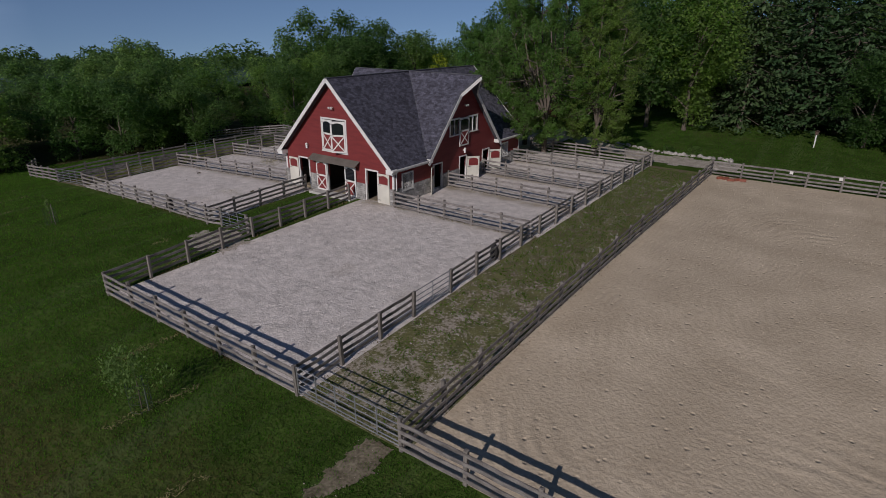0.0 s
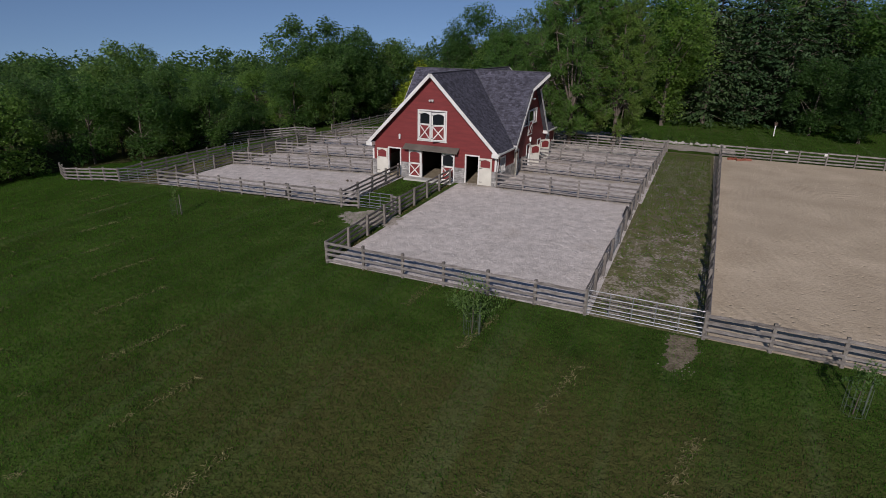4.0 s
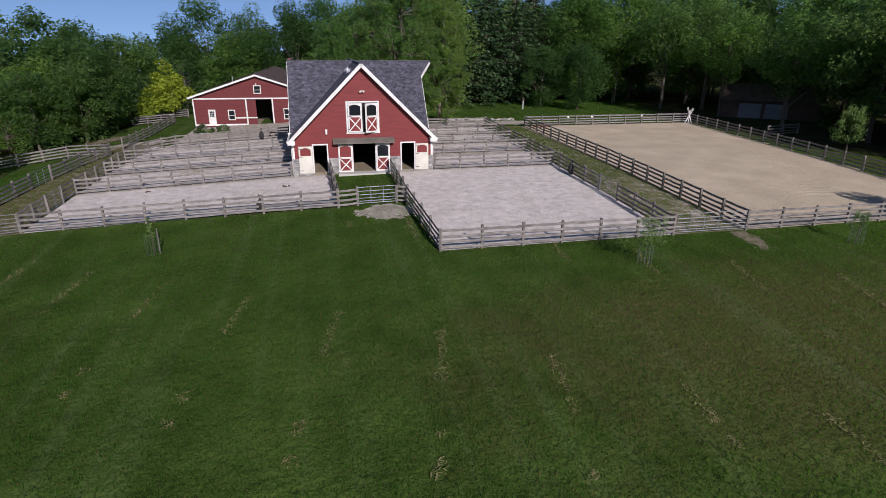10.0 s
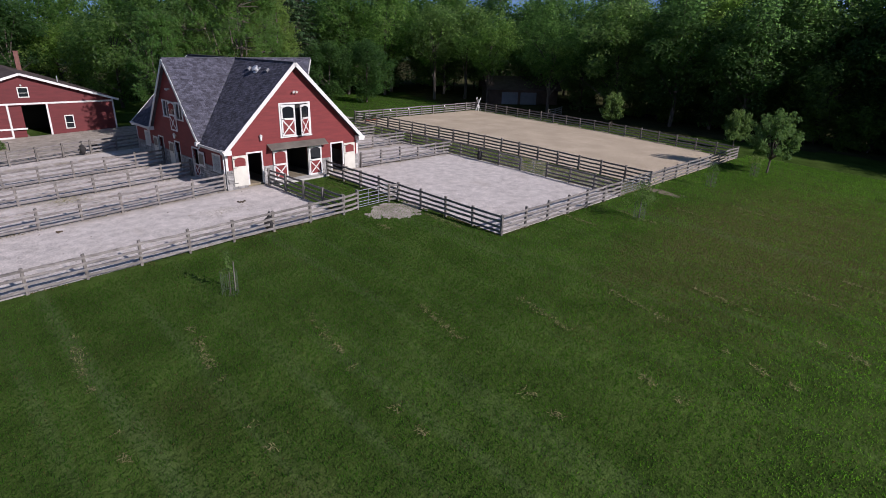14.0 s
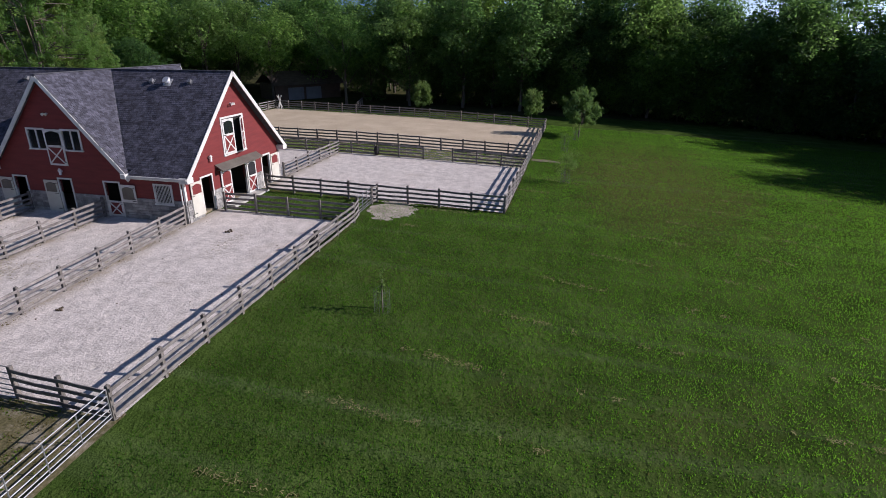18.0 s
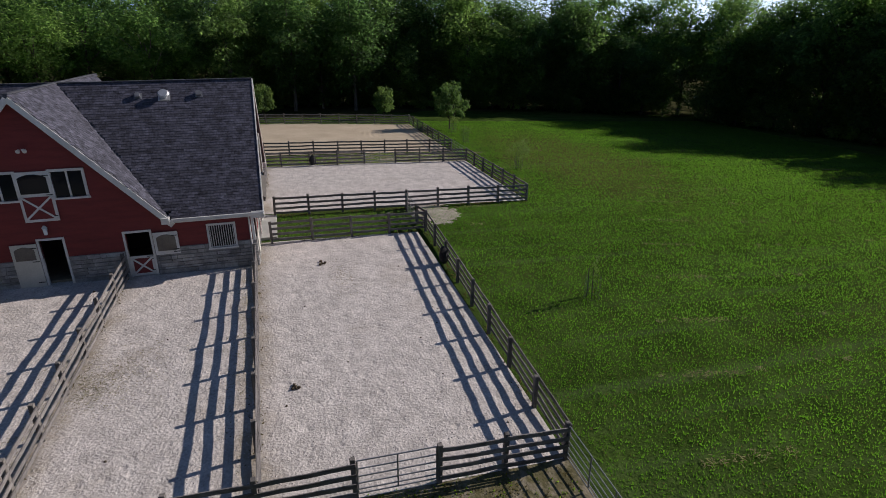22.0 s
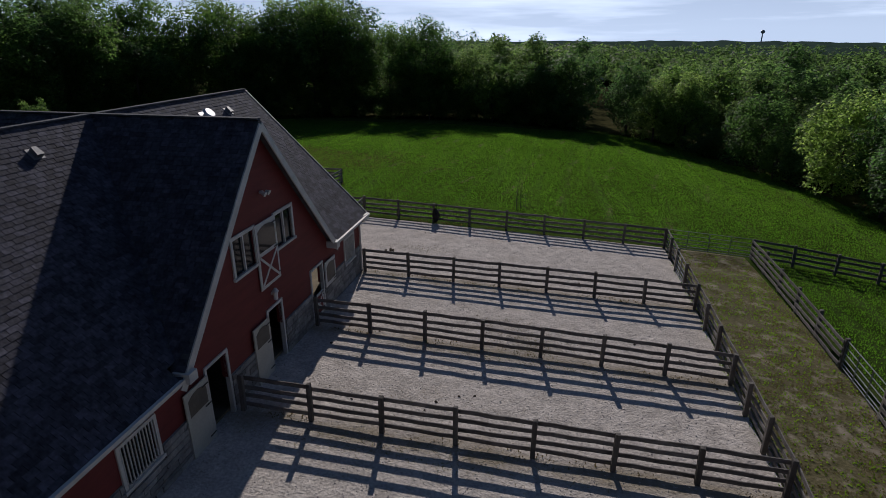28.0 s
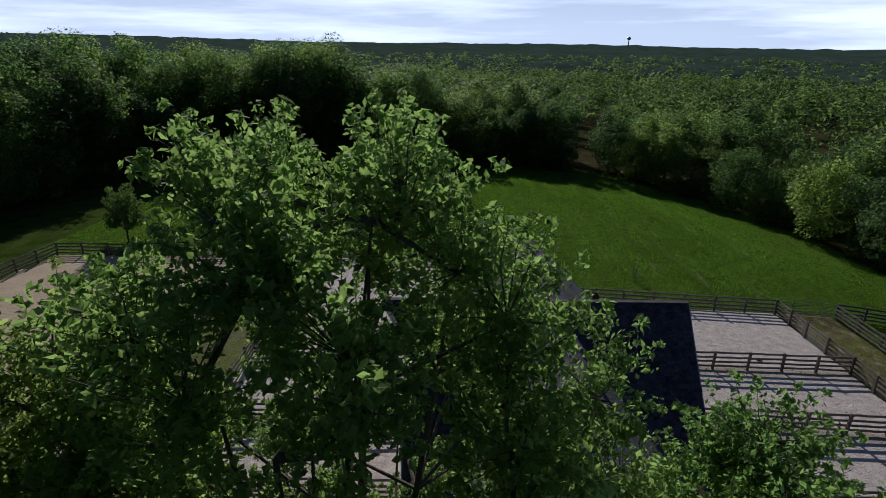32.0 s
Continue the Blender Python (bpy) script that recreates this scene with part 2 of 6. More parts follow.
def field_marks(mat):
    """A dry brown stretch and pale mowing streaks, laid over the meadow's own colours."""
    n, l = mat.node_tree.nodes, mat.node_tree.links
    b = n["Principled BSDF"]
    src = b.inputs["Base Color"].links[0].from_socket
    geo = n.new("ShaderNodeNewGeometry")
    # stretch of dry grass south of the front paddock
    mp, ln, nz, ad, rg = n.new("ShaderNodeMapping"), n.new("ShaderNodeVectorMath"), n.new("ShaderNodeTexNoise"), n.new("ShaderNodeMath"), n.new("ShaderNodeMapRange")
    mp.vector_type = "POINT"
    mp.inputs["Location"].default_value, mp.inputs["Scale"].default_value = (-17.0 / 19, 31.0 / 8.5, 0), (1 / 19, 1 / 8.5, 0)
    l.new(geo.outputs["Position"], mp.inputs["Vector"])
    ln.operation = "LENGTH"
    l.new(mp.outputs["Vector"], ln.inputs[0])
    nz.inputs["Scale"].default_value, nz.inputs["Detail"].default_value = 0.35, 6
    l.new(geo.outputs["Position"], nz.inputs["Vector"])
    ad.operation = "MULTIPLY_ADD"
    l.new(nz.outputs["Fac"], ad.inputs[0])
    ad.inputs[1].default_value = 1.3
    l.new(ln.outputs["Value"], ad.inputs[2])
    rg.inputs["From Min"].default_value, rg.inputs["From Max"].default_value = 1.75, 1.0
    rg.inputs["To Max"].default_value = 0.62
    l.new(ad.outputs[0], rg.inputs["Value"])
    mx = n.new("ShaderNodeMix")
    mx.data_type = "RGBA"
    l.new(rg.outputs["Result"], mx.inputs["Factor"])
    l.new(src, mx.inputs["A"])
    mx.inputs["B"].default_value = (0.088, 0.076, 0.030, 1)
    # mowing streaks along the field
    m2, n2, r2, x2 = n.new("ShaderNodeMapping"), n.new("ShaderNodeTexNoise"), n.new("ShaderNodeMapRange"), n.new("ShaderNodeMix")
    m2.inputs["Rotation"].default_value, m2.inputs["Scale"].default_value = (0, 0, radians(-8)), (1.0, 0.035, 0)
    l.new(geo.outputs["Position"], m2.inputs["Vector"])
    l.new(m2.outputs["Vector"], n2.inputs["Vector"])
    n2.inputs["Scale"].default_value, n2.inputs["Detail"].default_value = 0.75, 3
    l.new(n2.outputs["Fac"], r2.inputs["Value"])
    r2.inputs["From Min"].default_value, r2.inputs["From Max"].default_value, r2.inputs["To Max"].default_value = 0.52, 0.70, 0.28
    x2.data_type = "RGBA"
    l.new(r2.outputs["Result"], x2.inputs["Factor"])
    l.new(mx.outputs["Result"], x2.inputs["A"])
    x2.inputs["B"].default_value = (0.112, 0.148, 0.062, 1)
    l.new(x2.outputs["Result"], b.inputs["Base Color"])


field_marks(GRASS)
relief(GRASS, [(2.6, 5, 0.13)])


def drag_tracks(mat, cx, cy, rx, ry):
    """Shallow tracks of a drag harrow that follow the arena's rail, broken up where hooves have trodden them out."""
    n, l = mat.node_tree.nodes, mat.node_tree.links
    b = n["Principled BSDF"]
    geo, mp, sep = n.new("ShaderNodeNewGeometry"), n.new("ShaderNodeMapping"), n.new("ShaderNodeSeparateXYZ")

    def sums(op, a, c):
        m = n.new("ShaderNodeMath")
        m.operation = op
        for k, v in enumerate((a, c)):
            if isinstance(v, float):
                m.inputs[k].default_value = v
            else:
                l.new(v, m.inputs[k])
        return m.outputs[0]

    mp.inputs["Location"].default_value, mp.inputs["Scale"].default_value = (-cx / rx, -cy / ry, 0), (1 / rx, 1 / ry, 0)
    l.new(geo.outputs["Position"], mp.inputs["Vector"])
    l.new(mp.outputs["Vector"], sep.inputs[0])
    far = [sums("POWER", sums("ABSOLUTE", sep.outputs[k], 0.0), 3.5) for k in ("X", "Y")]
    radius = sums("POWER", sums("ADD", *far), 1 / 3.5)
    wob, worn = n.new("ShaderNodeTexNoise"), n.new("ShaderNodeTexNoise")
    wob.inputs["Scale"].default_value, wob.inputs["Detail"].default_value = 0.35, 5
    worn.inputs["Scale"].default_value, worn.inputs["Detail"].default_value = 0.22, 6
    for t in (wob, worn):
        l.new(geo.outputs["Position"], t.inputs["Vector"])
    wave = sums("SINE", sums("MULTIPLY", sums("ADD", radius, sums("MULTIPLY", wob.outputs["Fac"], 0.10)), 165.0), 0.0)
    keep = n.new("ShaderNodeMapRange")
    keep.inputs["From Min"].default_value, keep.inputs["From Max"].default_value = 0.46, 0.66
    l.new(worn.outputs["Fac"], keep.inputs["Value"])
    bp = n.new("ShaderNodeBump")
    bp.inputs["Strength"].default_value, bp.inputs["Distance"].default_value = 0.8, 0.015
    l.new(sums("MULTIPLY", wave, keep.outputs["Result"]), bp.inputs["Height"])
    l.new(b.inputs["Normal"].links[0].from_socket, bp.inputs["Normal"])
    l.new(bp.outputs["Normal"], b.inputs["Normal"])


def stony(mat, stone, y_bare, y_green):
    """Bare stones showing through a lane's grass, more and more towards y_bare."""
    n, l = mat.node_tree.nodes, mat.node_tree.links
    b = n["Principled BSDF"]
    geo, sep, at = n.new("ShaderNodeNewGeometry"), n.new("ShaderNodeSeparateXYZ"), n.new("ShaderNodeMapRange")
    big, fine, cells = n.new("ShaderNodeTexNoise"), n.new("ShaderNodeTexNoise"), n.new("ShaderNodeMapRange")
    l.new(geo.outputs["Position"], sep.inputs[0])
    l.new(sep.outputs["Y"], at.inputs["Value"])
    at.inputs["From Min"].default_value, at.inputs["From Max"].default_value = y_green, y_bare
    at.inputs["To Min"].default_value, at.inputs["To Max"].default_value = -0.16, 0.10
    for t, sc, dt in ((big, 0.9, 5), (fine, 7.0, 6)):
        t.inputs["Scale"].default_value, t.inputs["Detail"].default_value, t.inputs["Roughness"].default_value = sc, dt, 0.65
        l.new(geo.outputs["Position"], t.inputs["Vector"])
    a, c = n.new("ShaderNodeMath"), n.new("ShaderNodeMath")
    a.operation, c.operation = "ADD", "MULTIPLY_ADD"
    l.new(big.outputs["Fac"], a.inputs[0])
    l.new(at.outputs["Result"], a.inputs[1])
    l.new(fine.outputs["Fac"], c.inputs[0])
    c.inputs[1].default_value = 1.1
    l.new(a.outputs[0], c.inputs[2])
    cells.inputs["From Min"].default_value, cells.inputs["From Max"].default_value = 1.12, 1.30
    l.new(c.outputs[0], cells.inputs["Value"])
    mix = n.new("ShaderNodeMix")
    mix.data_type = "RGBA"
    l.new(cells.outputs["Result"], mix.inputs["Factor"])
    l.new(b.inputs["Base Color"].links[0].from_socket, mix.inputs["A"])
    mix.inputs["B"].default_value = (*stone, 1)
    l.new(mix.outputs["Result"], b.inputs["Base Color"])


STRAW = material("dry_clippings", (0.15, 0.135, 0.055), (0.27, 0.235, 0.115), 3.0, 20.0, 0.9, 0.0, island=0.3, spec=0.1)
GRAVEL = material("pale_gravel", (0.36, 0.322, 0.292), (0.70, 0.630, 0.580), 1.6, 11.0, 0.95, 0.8, spots=(0.43, 0.37, 0.315), spot_scale=0.35, spot_at=(0.58, 0.80), bump_scale=0.05, spec=0.15, weight=1.2, span=0.34, detail=6)
relief(GRAVEL, [(2.6, 8, 0.062), (1.3, 2, 0.03, 0.22)])
def fence_dirt(mat, rows, tint):
    """Trodden earth and old hay along the foot of fences that run at the given y."""
    n, l = mat.node_tree.nodes, mat.node_tree.links
    b = n["Principled BSDF"]
    geo, sep, nz = n.new("ShaderNodeNewGeometry"), n.new("ShaderNodeSeparateXYZ"), n.new("ShaderNodeTexNoise")
    l.new(geo.outputs["Position"], sep.inputs[0])
    nz.inputs["Scale"].default_value, nz.inputs["Detail"].default_value, nz.inputs["Roughness"].default_value = 0.8, 7, 0.65
    l.new(geo.outputs["Position"], nz.inputs["Vector"])
    for y in rows:
        d, a, w, r, m = n.new("ShaderNodeMath"), n.new("ShaderNodeMath"), n.new("ShaderNodeMath"), n.new("ShaderNodeMapRange"), n.new("ShaderNodeMix")
        d.operation, a.operation, w.operation = "SUBTRACT", "ABSOLUTE", "MULTIPLY_ADD"
        l.new(sep.outputs["Y"], d.inputs[0])
        d.inputs[1].default_value = y
        l.new(d.outputs[0], a.inputs[0])
        l.new(nz.outputs["Fac"], w.inputs[0])
        w.inputs[1].default_value = -3.2
        l.new(a.outputs[0], w.inputs[2])
        r.inputs["From Min"].default_value, r.inputs["From Max"].default_value, r.inputs["To Max"].default_value = -0.75, -1.7, 0.75
        l.new(w.outputs[0], r.inputs["Value"])
        m.data_type = "RGBA"
        l.new(r.outputs["Result"], m.inputs["Factor"])
        l.new(b.inputs["Base Color"].links[0].from_socket, m.inputs["A"])
        m.inputs["B"].default_value = (*tint, 1)
        l.new(m.outputs["Result"], b.inputs["Base Color"])


fence_dirt(GRAVEL, (0.0, 6.5, 12.4, 18.6), (0.235, 0.190, 0.125))
PEBBLE = material("pebbles", (0.40, 0.365, 0.345), (0.58, 0.535, 0.51), 2.0, 20.0, 0.95, 0.0, island=0.18, spec=0.15)
SAND = material("arena_sand", (0.37, 0.295, 0.208), (0.56, 0.460, 0.340), 0.35, 7.0, 0.95, 0.6, spots=(0.42, 0.340, 0.245), spot_scale=0.13, spot_at=(0.45, 0.72), bump_scale=0.06, spec=0.15, weight=0.9, span=0.32, detail=5)
relief(SAND, [(2.4, 8, 0.024), (1.7, 2, 0.045, 0.17), (0.9, 2, 0.03, 0.13)])
drag_tracks(SAND, 34.5, 2.4, 11.3, 21.7)
LANE = material("worn_grass_lane", (0.050, 0.058, 0.018), (0.165, 0.155, 0.062), 1.4, 12.0, 0.95, 0.7, spots=(0.115, 0.088, 0.052), spot_scale=0.9, spot_at=(0.50, 0.66), bump_scale=0.05, spec=0.2, weight=1.2, span=0.36, detail=6)
stony(LANE, (0.33, 0.285, 0.225), -13.0, 4.0)
DIRT = material("dry_lane", (0.058, 0.055, 0.021), (0.170, 0.142, 0.072), 0.8, 10.0, 0.95, 0.7, spots=(0.29, 0.245, 0.185), spot_scale=1.2, spot_at=(0.5, 0.66), bump_scale=0.05, spec=0.2, weight=1.1, span=0.34, detail=6)
BARE = material("bare_gravel_patch", (0.20, 0.172, 0.135), (0.47, 0.41, 0.345), 1.5, 12.0, 0.95, 0.8, bump_scale=0.05, spec=0.2, weight=1.2, span=0.34, detail=6)
WORN = material("bare_earth", (0.085, 0.072, 0.045), (0.25, 0.21, 0.15), 1.5, 9.0, 0.95, 0.8, bump_scale=0.05, spec=0.0, weight=1.2, span=0.34, detail=6)
WOOD = material("weathered_fence_wood", (0.082, 0.070, 0.064), (0.250, 0.227, 0.213), 2.5, 25.0, 0.85, 0.3, stretch=(1, 1, 3), vary=0.22)
POSTWOOD = material("weathered_post_wood", (0.085, 0.074, 0.064), (0.195, 0.174, 0.156), 3.0, 30.0, 0.9, 0.4, stretch=(3, 3, 0.6), vary=0.2)
RED = material("barn_red_siding", (0.122, 0.0125, 0.0125), (0.178, 0.022, 0.021), 0.7, 6.0, 0.7, 0.2, stretch=(1, 1, 7))
OLDRED = material("dull_barn_red", (0.082, 0.0095, 0.0105), (0.125, 0.016, 0.017), 0.7, 6.0, 0.75, 0.2, stretch=(1, 1, 7))
WHITE = material("white_trim_paint", (0.50, 0.485, 0.455), (0.66, 0.645, 0.615), 1.5, 20.0, 0.55, 0.1)
CREAM = material("cream_door_paint", (0.45, 0.43, 0.37), (0.58, 0.555, 0.48), 1.2, 16.0, 0.6, 0.1)
ROOF = material("asphalt_shingle", (0.031, 0.030, 0.040), (0.095, 0.092, 0.119), 2.4, 9.0, 0.9, 0.6, weight=1.2, span=0.3, detail=5, island=0.36, spec=0.3)
ROOFPART = material("asphalt_shingle_tab", (0.031, 0.030, 0.040), (0.095, 0.092, 0.119), 2.4, 9.0, 0.9, 0.6, weight=1.2, span=0.3, detail=5, vary=0.36, spec=0.3)
ROOFBASE = material("roof_underlay", (0.040, 0.040, 0.047), (0.105, 0.105, 0.118), 1.6, 14.0, 0.9, 0.5, stretch=(1, 1, 4), spec=0.3)
BROWNROOF = material("brown_shingle", (0.045, 0.03, 0.026), (0.09, 0.066, 0.06), 1.2, 14.0, 0.9, 0.5, stretch=(1, 1, 3), spec=0.3)
STONE = material("grey_limestone", (0.16, 0.152, 0.148), (0.36, 0.345, 0.325), 2.0, 14.0, 0.9, 0.5, vary=0.3)
MORTAR = material("mortar", (0.20, 0.19, 0.175), (0.29, 0.275, 0.26), 3.0, 30.0, 0.95, 0.3)
# near-black colour that stands in for the shade indoors
DARK = material("dark_interior_shade", (0.012, 0.011, 0.010), (0.03, 0.027, 0.024), 1.0, 8.0, 0.95, 0.1)
BEDDING = material("straw_floor", (0.14, 0.11, 0.07), (0.26, 0.21, 0.14), 2.0, 20.0, 0.95, 0.4)
CONCRETE = material("concrete_apron", (0.32, 0.31, 0.28), (0.46, 0.44, 0.40), 1.0, 16.0, 0.9, 0.2)
STEEL = material("galvanised_steel", (0.20, 0.205, 0.21), (0.33, 0.335, 0.345), 3.0, 30.0, 0.5, 0.05, metal=0.6)
IRON = material("black_iron", (0.012, 0.012, 0.013), (0.03, 0.03, 0.03), 4.0, 30.0, 0.5, 0.1, metal=0.4)
ALU = material("grey_vent_metal", (0.42, 0.42, 0.43), (0.6, 0.6, 0.61), 3.0, 20.0, 0.4, 0.05, metal=0.5)
VENT = material("dark_vent_metal", (0.13, 0.13, 0.14), (0.24, 0.24, 0.25), 3.0, 20.0, 0.5, 0.05, metal=0.3)
LAMPGLASS = material("lamp_glass", (0.7, 0.7, 0.68), (0.85, 0.85, 0.83), 3.0, 20.0, 0.2, 0.0)
AWN = material("awning_metal", (0.10, 0.085, 0.07), (0.17, 0.15, 0.125), 1.5, 14.0, 0.55, 0.1, metal=0.2)
BARK = material("bark", (0.055, 0.042, 0.032), (0.13, 0.105, 0.085), 2.0, 20.0, 0.95, 0.6, stretch=(3, 3, 0.7), vary=0.25)
NET = material("black_hay_net", (0.010, 0.009, 0.010), (0.03, 0.026, 0.026), 8.0, 60.0, 0.9, 0.6)
GREENWIRE = material("green_wire", (0.05, 0.07, 0.05), (0.10, 0.12, 0.09), 6.0, 40.0, 0.6, 0.0)
ROCK = material("field_rock", (0.22, 0.20, 0.18), (0.40, 0.37, 0.34), 1.5, 12.0, 0.9, 0.6, vary=0.3)
DUNG = material("dung", (0.048, 0.035, 0.022), (0.095, 0.07, 0.042), 8.0, 40.0, 0.95, 0.6)
BRICK = material("chimney_brick", (0.10, 0.045, 0.036), (0.18, 0.08, 0.065), 4.0, 30.0, 0.9, 0.4)
GARAGE = material("grey_blue_garage_door", (0.10, 0.11, 0.13), (0.15, 0.165, 0.19), 1.0, 10.0, 0.6, 0.1)
BROWNWALL = material("dark_brown_siding", (0.05, 0.03, 0.022), (0.09, 0.055, 0.04), 1.0, 10.0, 0.85, 0.2)
ORANGE = material("red_jump_paint", (0.17, 0.05, 0.03), (0.26, 0.085, 0.05), 2.0, 20.0, 0.6, 0.1)
LEAF = leaf_material("leaves", (0.034, 0.068, 0.017), (0.104, 0.168, 0.038), 0.3, 0.58, 4.0, 0.25, island=0.8, turn=0.50, rich=1.0)
LEAFDARK = leaf_material("dark_leaves", (0.027, 0.054, 0.016), (0.080, 0.136, 0.036), 0.3, 0.58, 4.0, 0.25, island=0.8, turn=0.50, rich=1.0)
MAPLE = leaf_material("maple_leaves", (0.056, 0.104, 0.020), (0.150, 0.240, 0.062), 0.1, 0.66, 2.9, 0.25, turn=0.49, rich=0.95)
NEEDLE = leaf_material("needles", (0.025, 0.054, 0.020), (0.060, 0.106, 0.038), 0.2, 0.25, gloss=0.3)
YELLOW = leaf_material("yellow_green_leaves", (0.13, 0.18, 0.022), (0.31, 0.37, 0.045), 0.1)
WILLOW = leaf_material("willow_leaves", (0.074, 0.126, 0.038), (0.170, 0.250, 0.078), 0.15)
FOREST = leaf_material("far_woods_leaves", (0.032, 0.062, 0.019), (0.098, 0.162, 0.040), 0.0, 0.58, 2.6, 0.1, island=0.8, turn=0.50, rich=1.0)
# bluer than the near woods: some haze of distance is mixed into the colour
HILLS = material("hazy_wooded_hills", (0.036, 0.060, 0.048), (0.062, 0.098, 0.075), 0.012, 0.08, 1.0, 0.0, spec=0.0)
LITTER = material("woodland_floor", (0.032, 0.034, 0.016), (0.075, 0.070, 0.032), 0.4, 4.0, 1.0, 0.4, spec=0.0)

glass = bpy.data.materials.new("window_glass")
glass.use_nodes = True
gb = glass.node_tree.nodes["Principled BSDF"]
gb.inputs["Base Color"].default_value, gb.inputs["Roughness"].default_value, gb.inputs["Metallic"].default_value = (0.012, 0.014, 0.017, 1), 0.06, 0.0
GLASS = glass


# ---- small builders ----
def link(name, bm, mat, parent=None, label="", recalc=False):
    if recalc:
        bmesh.ops.recalc_face_normals(bm, faces=bm.faces)
    me = bpy.data.meshes.new(name)
    bm.to_mesh(me)
    bm.free()
    me.materials.append(mat)
    ob = new(name, me)
    ob.parent = parent
    if label:
        tagged(ob, label)
    return ob


def part(name, bm, mat, parent, label=""):
    return link(name, bm, mat, parent, label)


def thing(name, label, category, group="", kind="", at=(0, 0, 0), rz=0.0):
    ob = new(name)
    ob.empty_display_size = 0.1
    ob.matrix_basis = pose(*at, 0, 0, rz)
    return tagged(ob, label, category, group, kind)


def add_box(bm, x0, x1, y0, y1, z0, z1, bevel=0.0, m=None):
    vs = [bm.verts.new((x, y, z)) for x, y, z in ((x0, y0, z0), (x1, y0, z0), (x1, y1, z0), (x0, y1, z0), (x0, y0, z1), (x1, y0, z1), (x1, y1, z1), (x0, y1, z1))]
    fs = [bm.faces.new([vs[i] for i in q]) for q in ((3, 2, 1, 0), (4, 5, 6, 7), (0, 1, 5, 4), (1, 2, 6, 5), (2, 3, 7, 6), (3, 0, 4, 7))]
    if bevel:
        es = list({e for f in fs for e in f.edges})
        got = bmesh.ops.bevel(bm, geom=es, offset=bevel, segments=1, affect="EDGES")
        vs = list({v for f in got["faces"] for v in f.verts} | {v for v in vs if v.is_valid})
    if m is not None:
        bmesh.ops.transform(bm, matrix=m, verts=[v for v in vs if v.is_valid])
    return bm


def box(x0, x1, y0, y1, z0, z1, bevel=0.0, m=None):
    return add_box(bmesh.new(), x0, x1, y0, y1, z0, z1, bevel, m)


def add_tube(bm, a, b, ra, rb=None, sides=8, caps=True):
    """A tapered tube from a to b."""
    a, b = Vector(a), Vector(b)
    rb = ra if rb is None else rb
    q = (b - a).to_track_quat("Z", "Y")
    rings = []
    for p, r in ((a, ra), (b, rb)):
        rings.append([bm.verts.new(p + q @ Vector((r * math.cos(k * math.tau / sides), r * math.sin(k * math.tau / sides), 0))) for k in range(sides)])
    for k in range(sides):
        bm.faces.new((rings[0][k], rings[0][(k + 1) % sides], rings[1][(k + 1) % sides], rings[1][k]))
    if caps:
        bm.faces.new(rings[0][::-1])
        bm.faces.new(rings[1])
    return bm


def tube(a, b, ra, rb=None, sides=8):
    return add_tube(bmesh.new(), a, b, ra, rb, sides)


def add_bar(bm, a, b, w, d, up=(0, 0, 1)):
    """A straight bar from a to b: w across (along up), d deep."""
    a, b = Vector(a), Vector(b)
    way = (b - a).normalized()
    u = Vector(up)
    u = (u - way * u.dot(way)).normalized()
    s = way.cross(u)
    ps = [p + u * i * w / 2 + s * j * d / 2 for p in (a, b) for i, j in ((-1, -1), (1, -1), (1, 1), (-1, 1))]
    v = [bm.verts.new(p) for p in ps]
    for q in ((0, 1, 2, 3), (7, 6, 5, 4), (0, 4, 5, 1), (1, 5, 6, 2), (2, 6, 7, 3), (3, 7, 4, 0)):
        bm.faces.new([v[i] for i in q])
    return bm


def bar(a, b, w, d, up=(0, 0, 1)):
    return add_bar(bmesh.new(), a, b, w, d, up)


def prism(outline, way, thick):
    """A flat outline of 3D points, thickened along way."""
    bm = bmesh.new()
    way = Vector(way) * thick
    a = [bm.verts.new(p) for p in outline]
    b = [bm.verts.new(Vector(p) + way) for p in outline]
    bm.faces.new(a[::-1])
    bm.faces.new(b)
    for k in range(len(a)):
        bm.faces.new((a[k], a[(k + 1) % len(a)], b[(k + 1) % len(a)], b[k]))
    bmesh.ops.recalc_face_normals(bm, faces=bm.faces)
    return bm


def mesh_from(name, verts, faces, mat, parent=None):
    me = bpy.data.meshes.new(name)
    me.from_pydata(verts if isinstance(verts, list) else verts.tolist(), [], faces if isinstance(faces, list) else faces.tolist())
    me.materials.append(mat)
    ob = new(name, me)
    ob.parent = parent
    return ob


# ---- lie of the land ----
def soft_plus(v, k):
    return k * np.logaddexp(0, np.asarray(v, float) / k)


def land(x, y):
    """Height of the ground: level at the barn, falling to the south and west, and more steeply past the north-west woods."""
    west, south = soft_plus(-np.asarray(x, float) - 1.5, 3), soft_plus(-np.asarray(y, float) - 2.5, 3)
    z = -2.6 * np.tanh(0.045 * west / 2.6) - 2.2 * np.tanh(0.1 * soft_plus(-np.asarray(x, float) - 27, 2) / 2.2) - 4.0 * np.tanh(0.028 * south / 4.0) - 0.012 * soft_plus(-np.asarray(y, float) - 26, 4)
    return np.maximum(z, -7.0) - 0.06 * soft_plus(-0.75 * np.asarray(x, float) + 0.66 * np.asarray(y, float) - 62, 8)


def gz(x, y):
    return float(land(x, y))


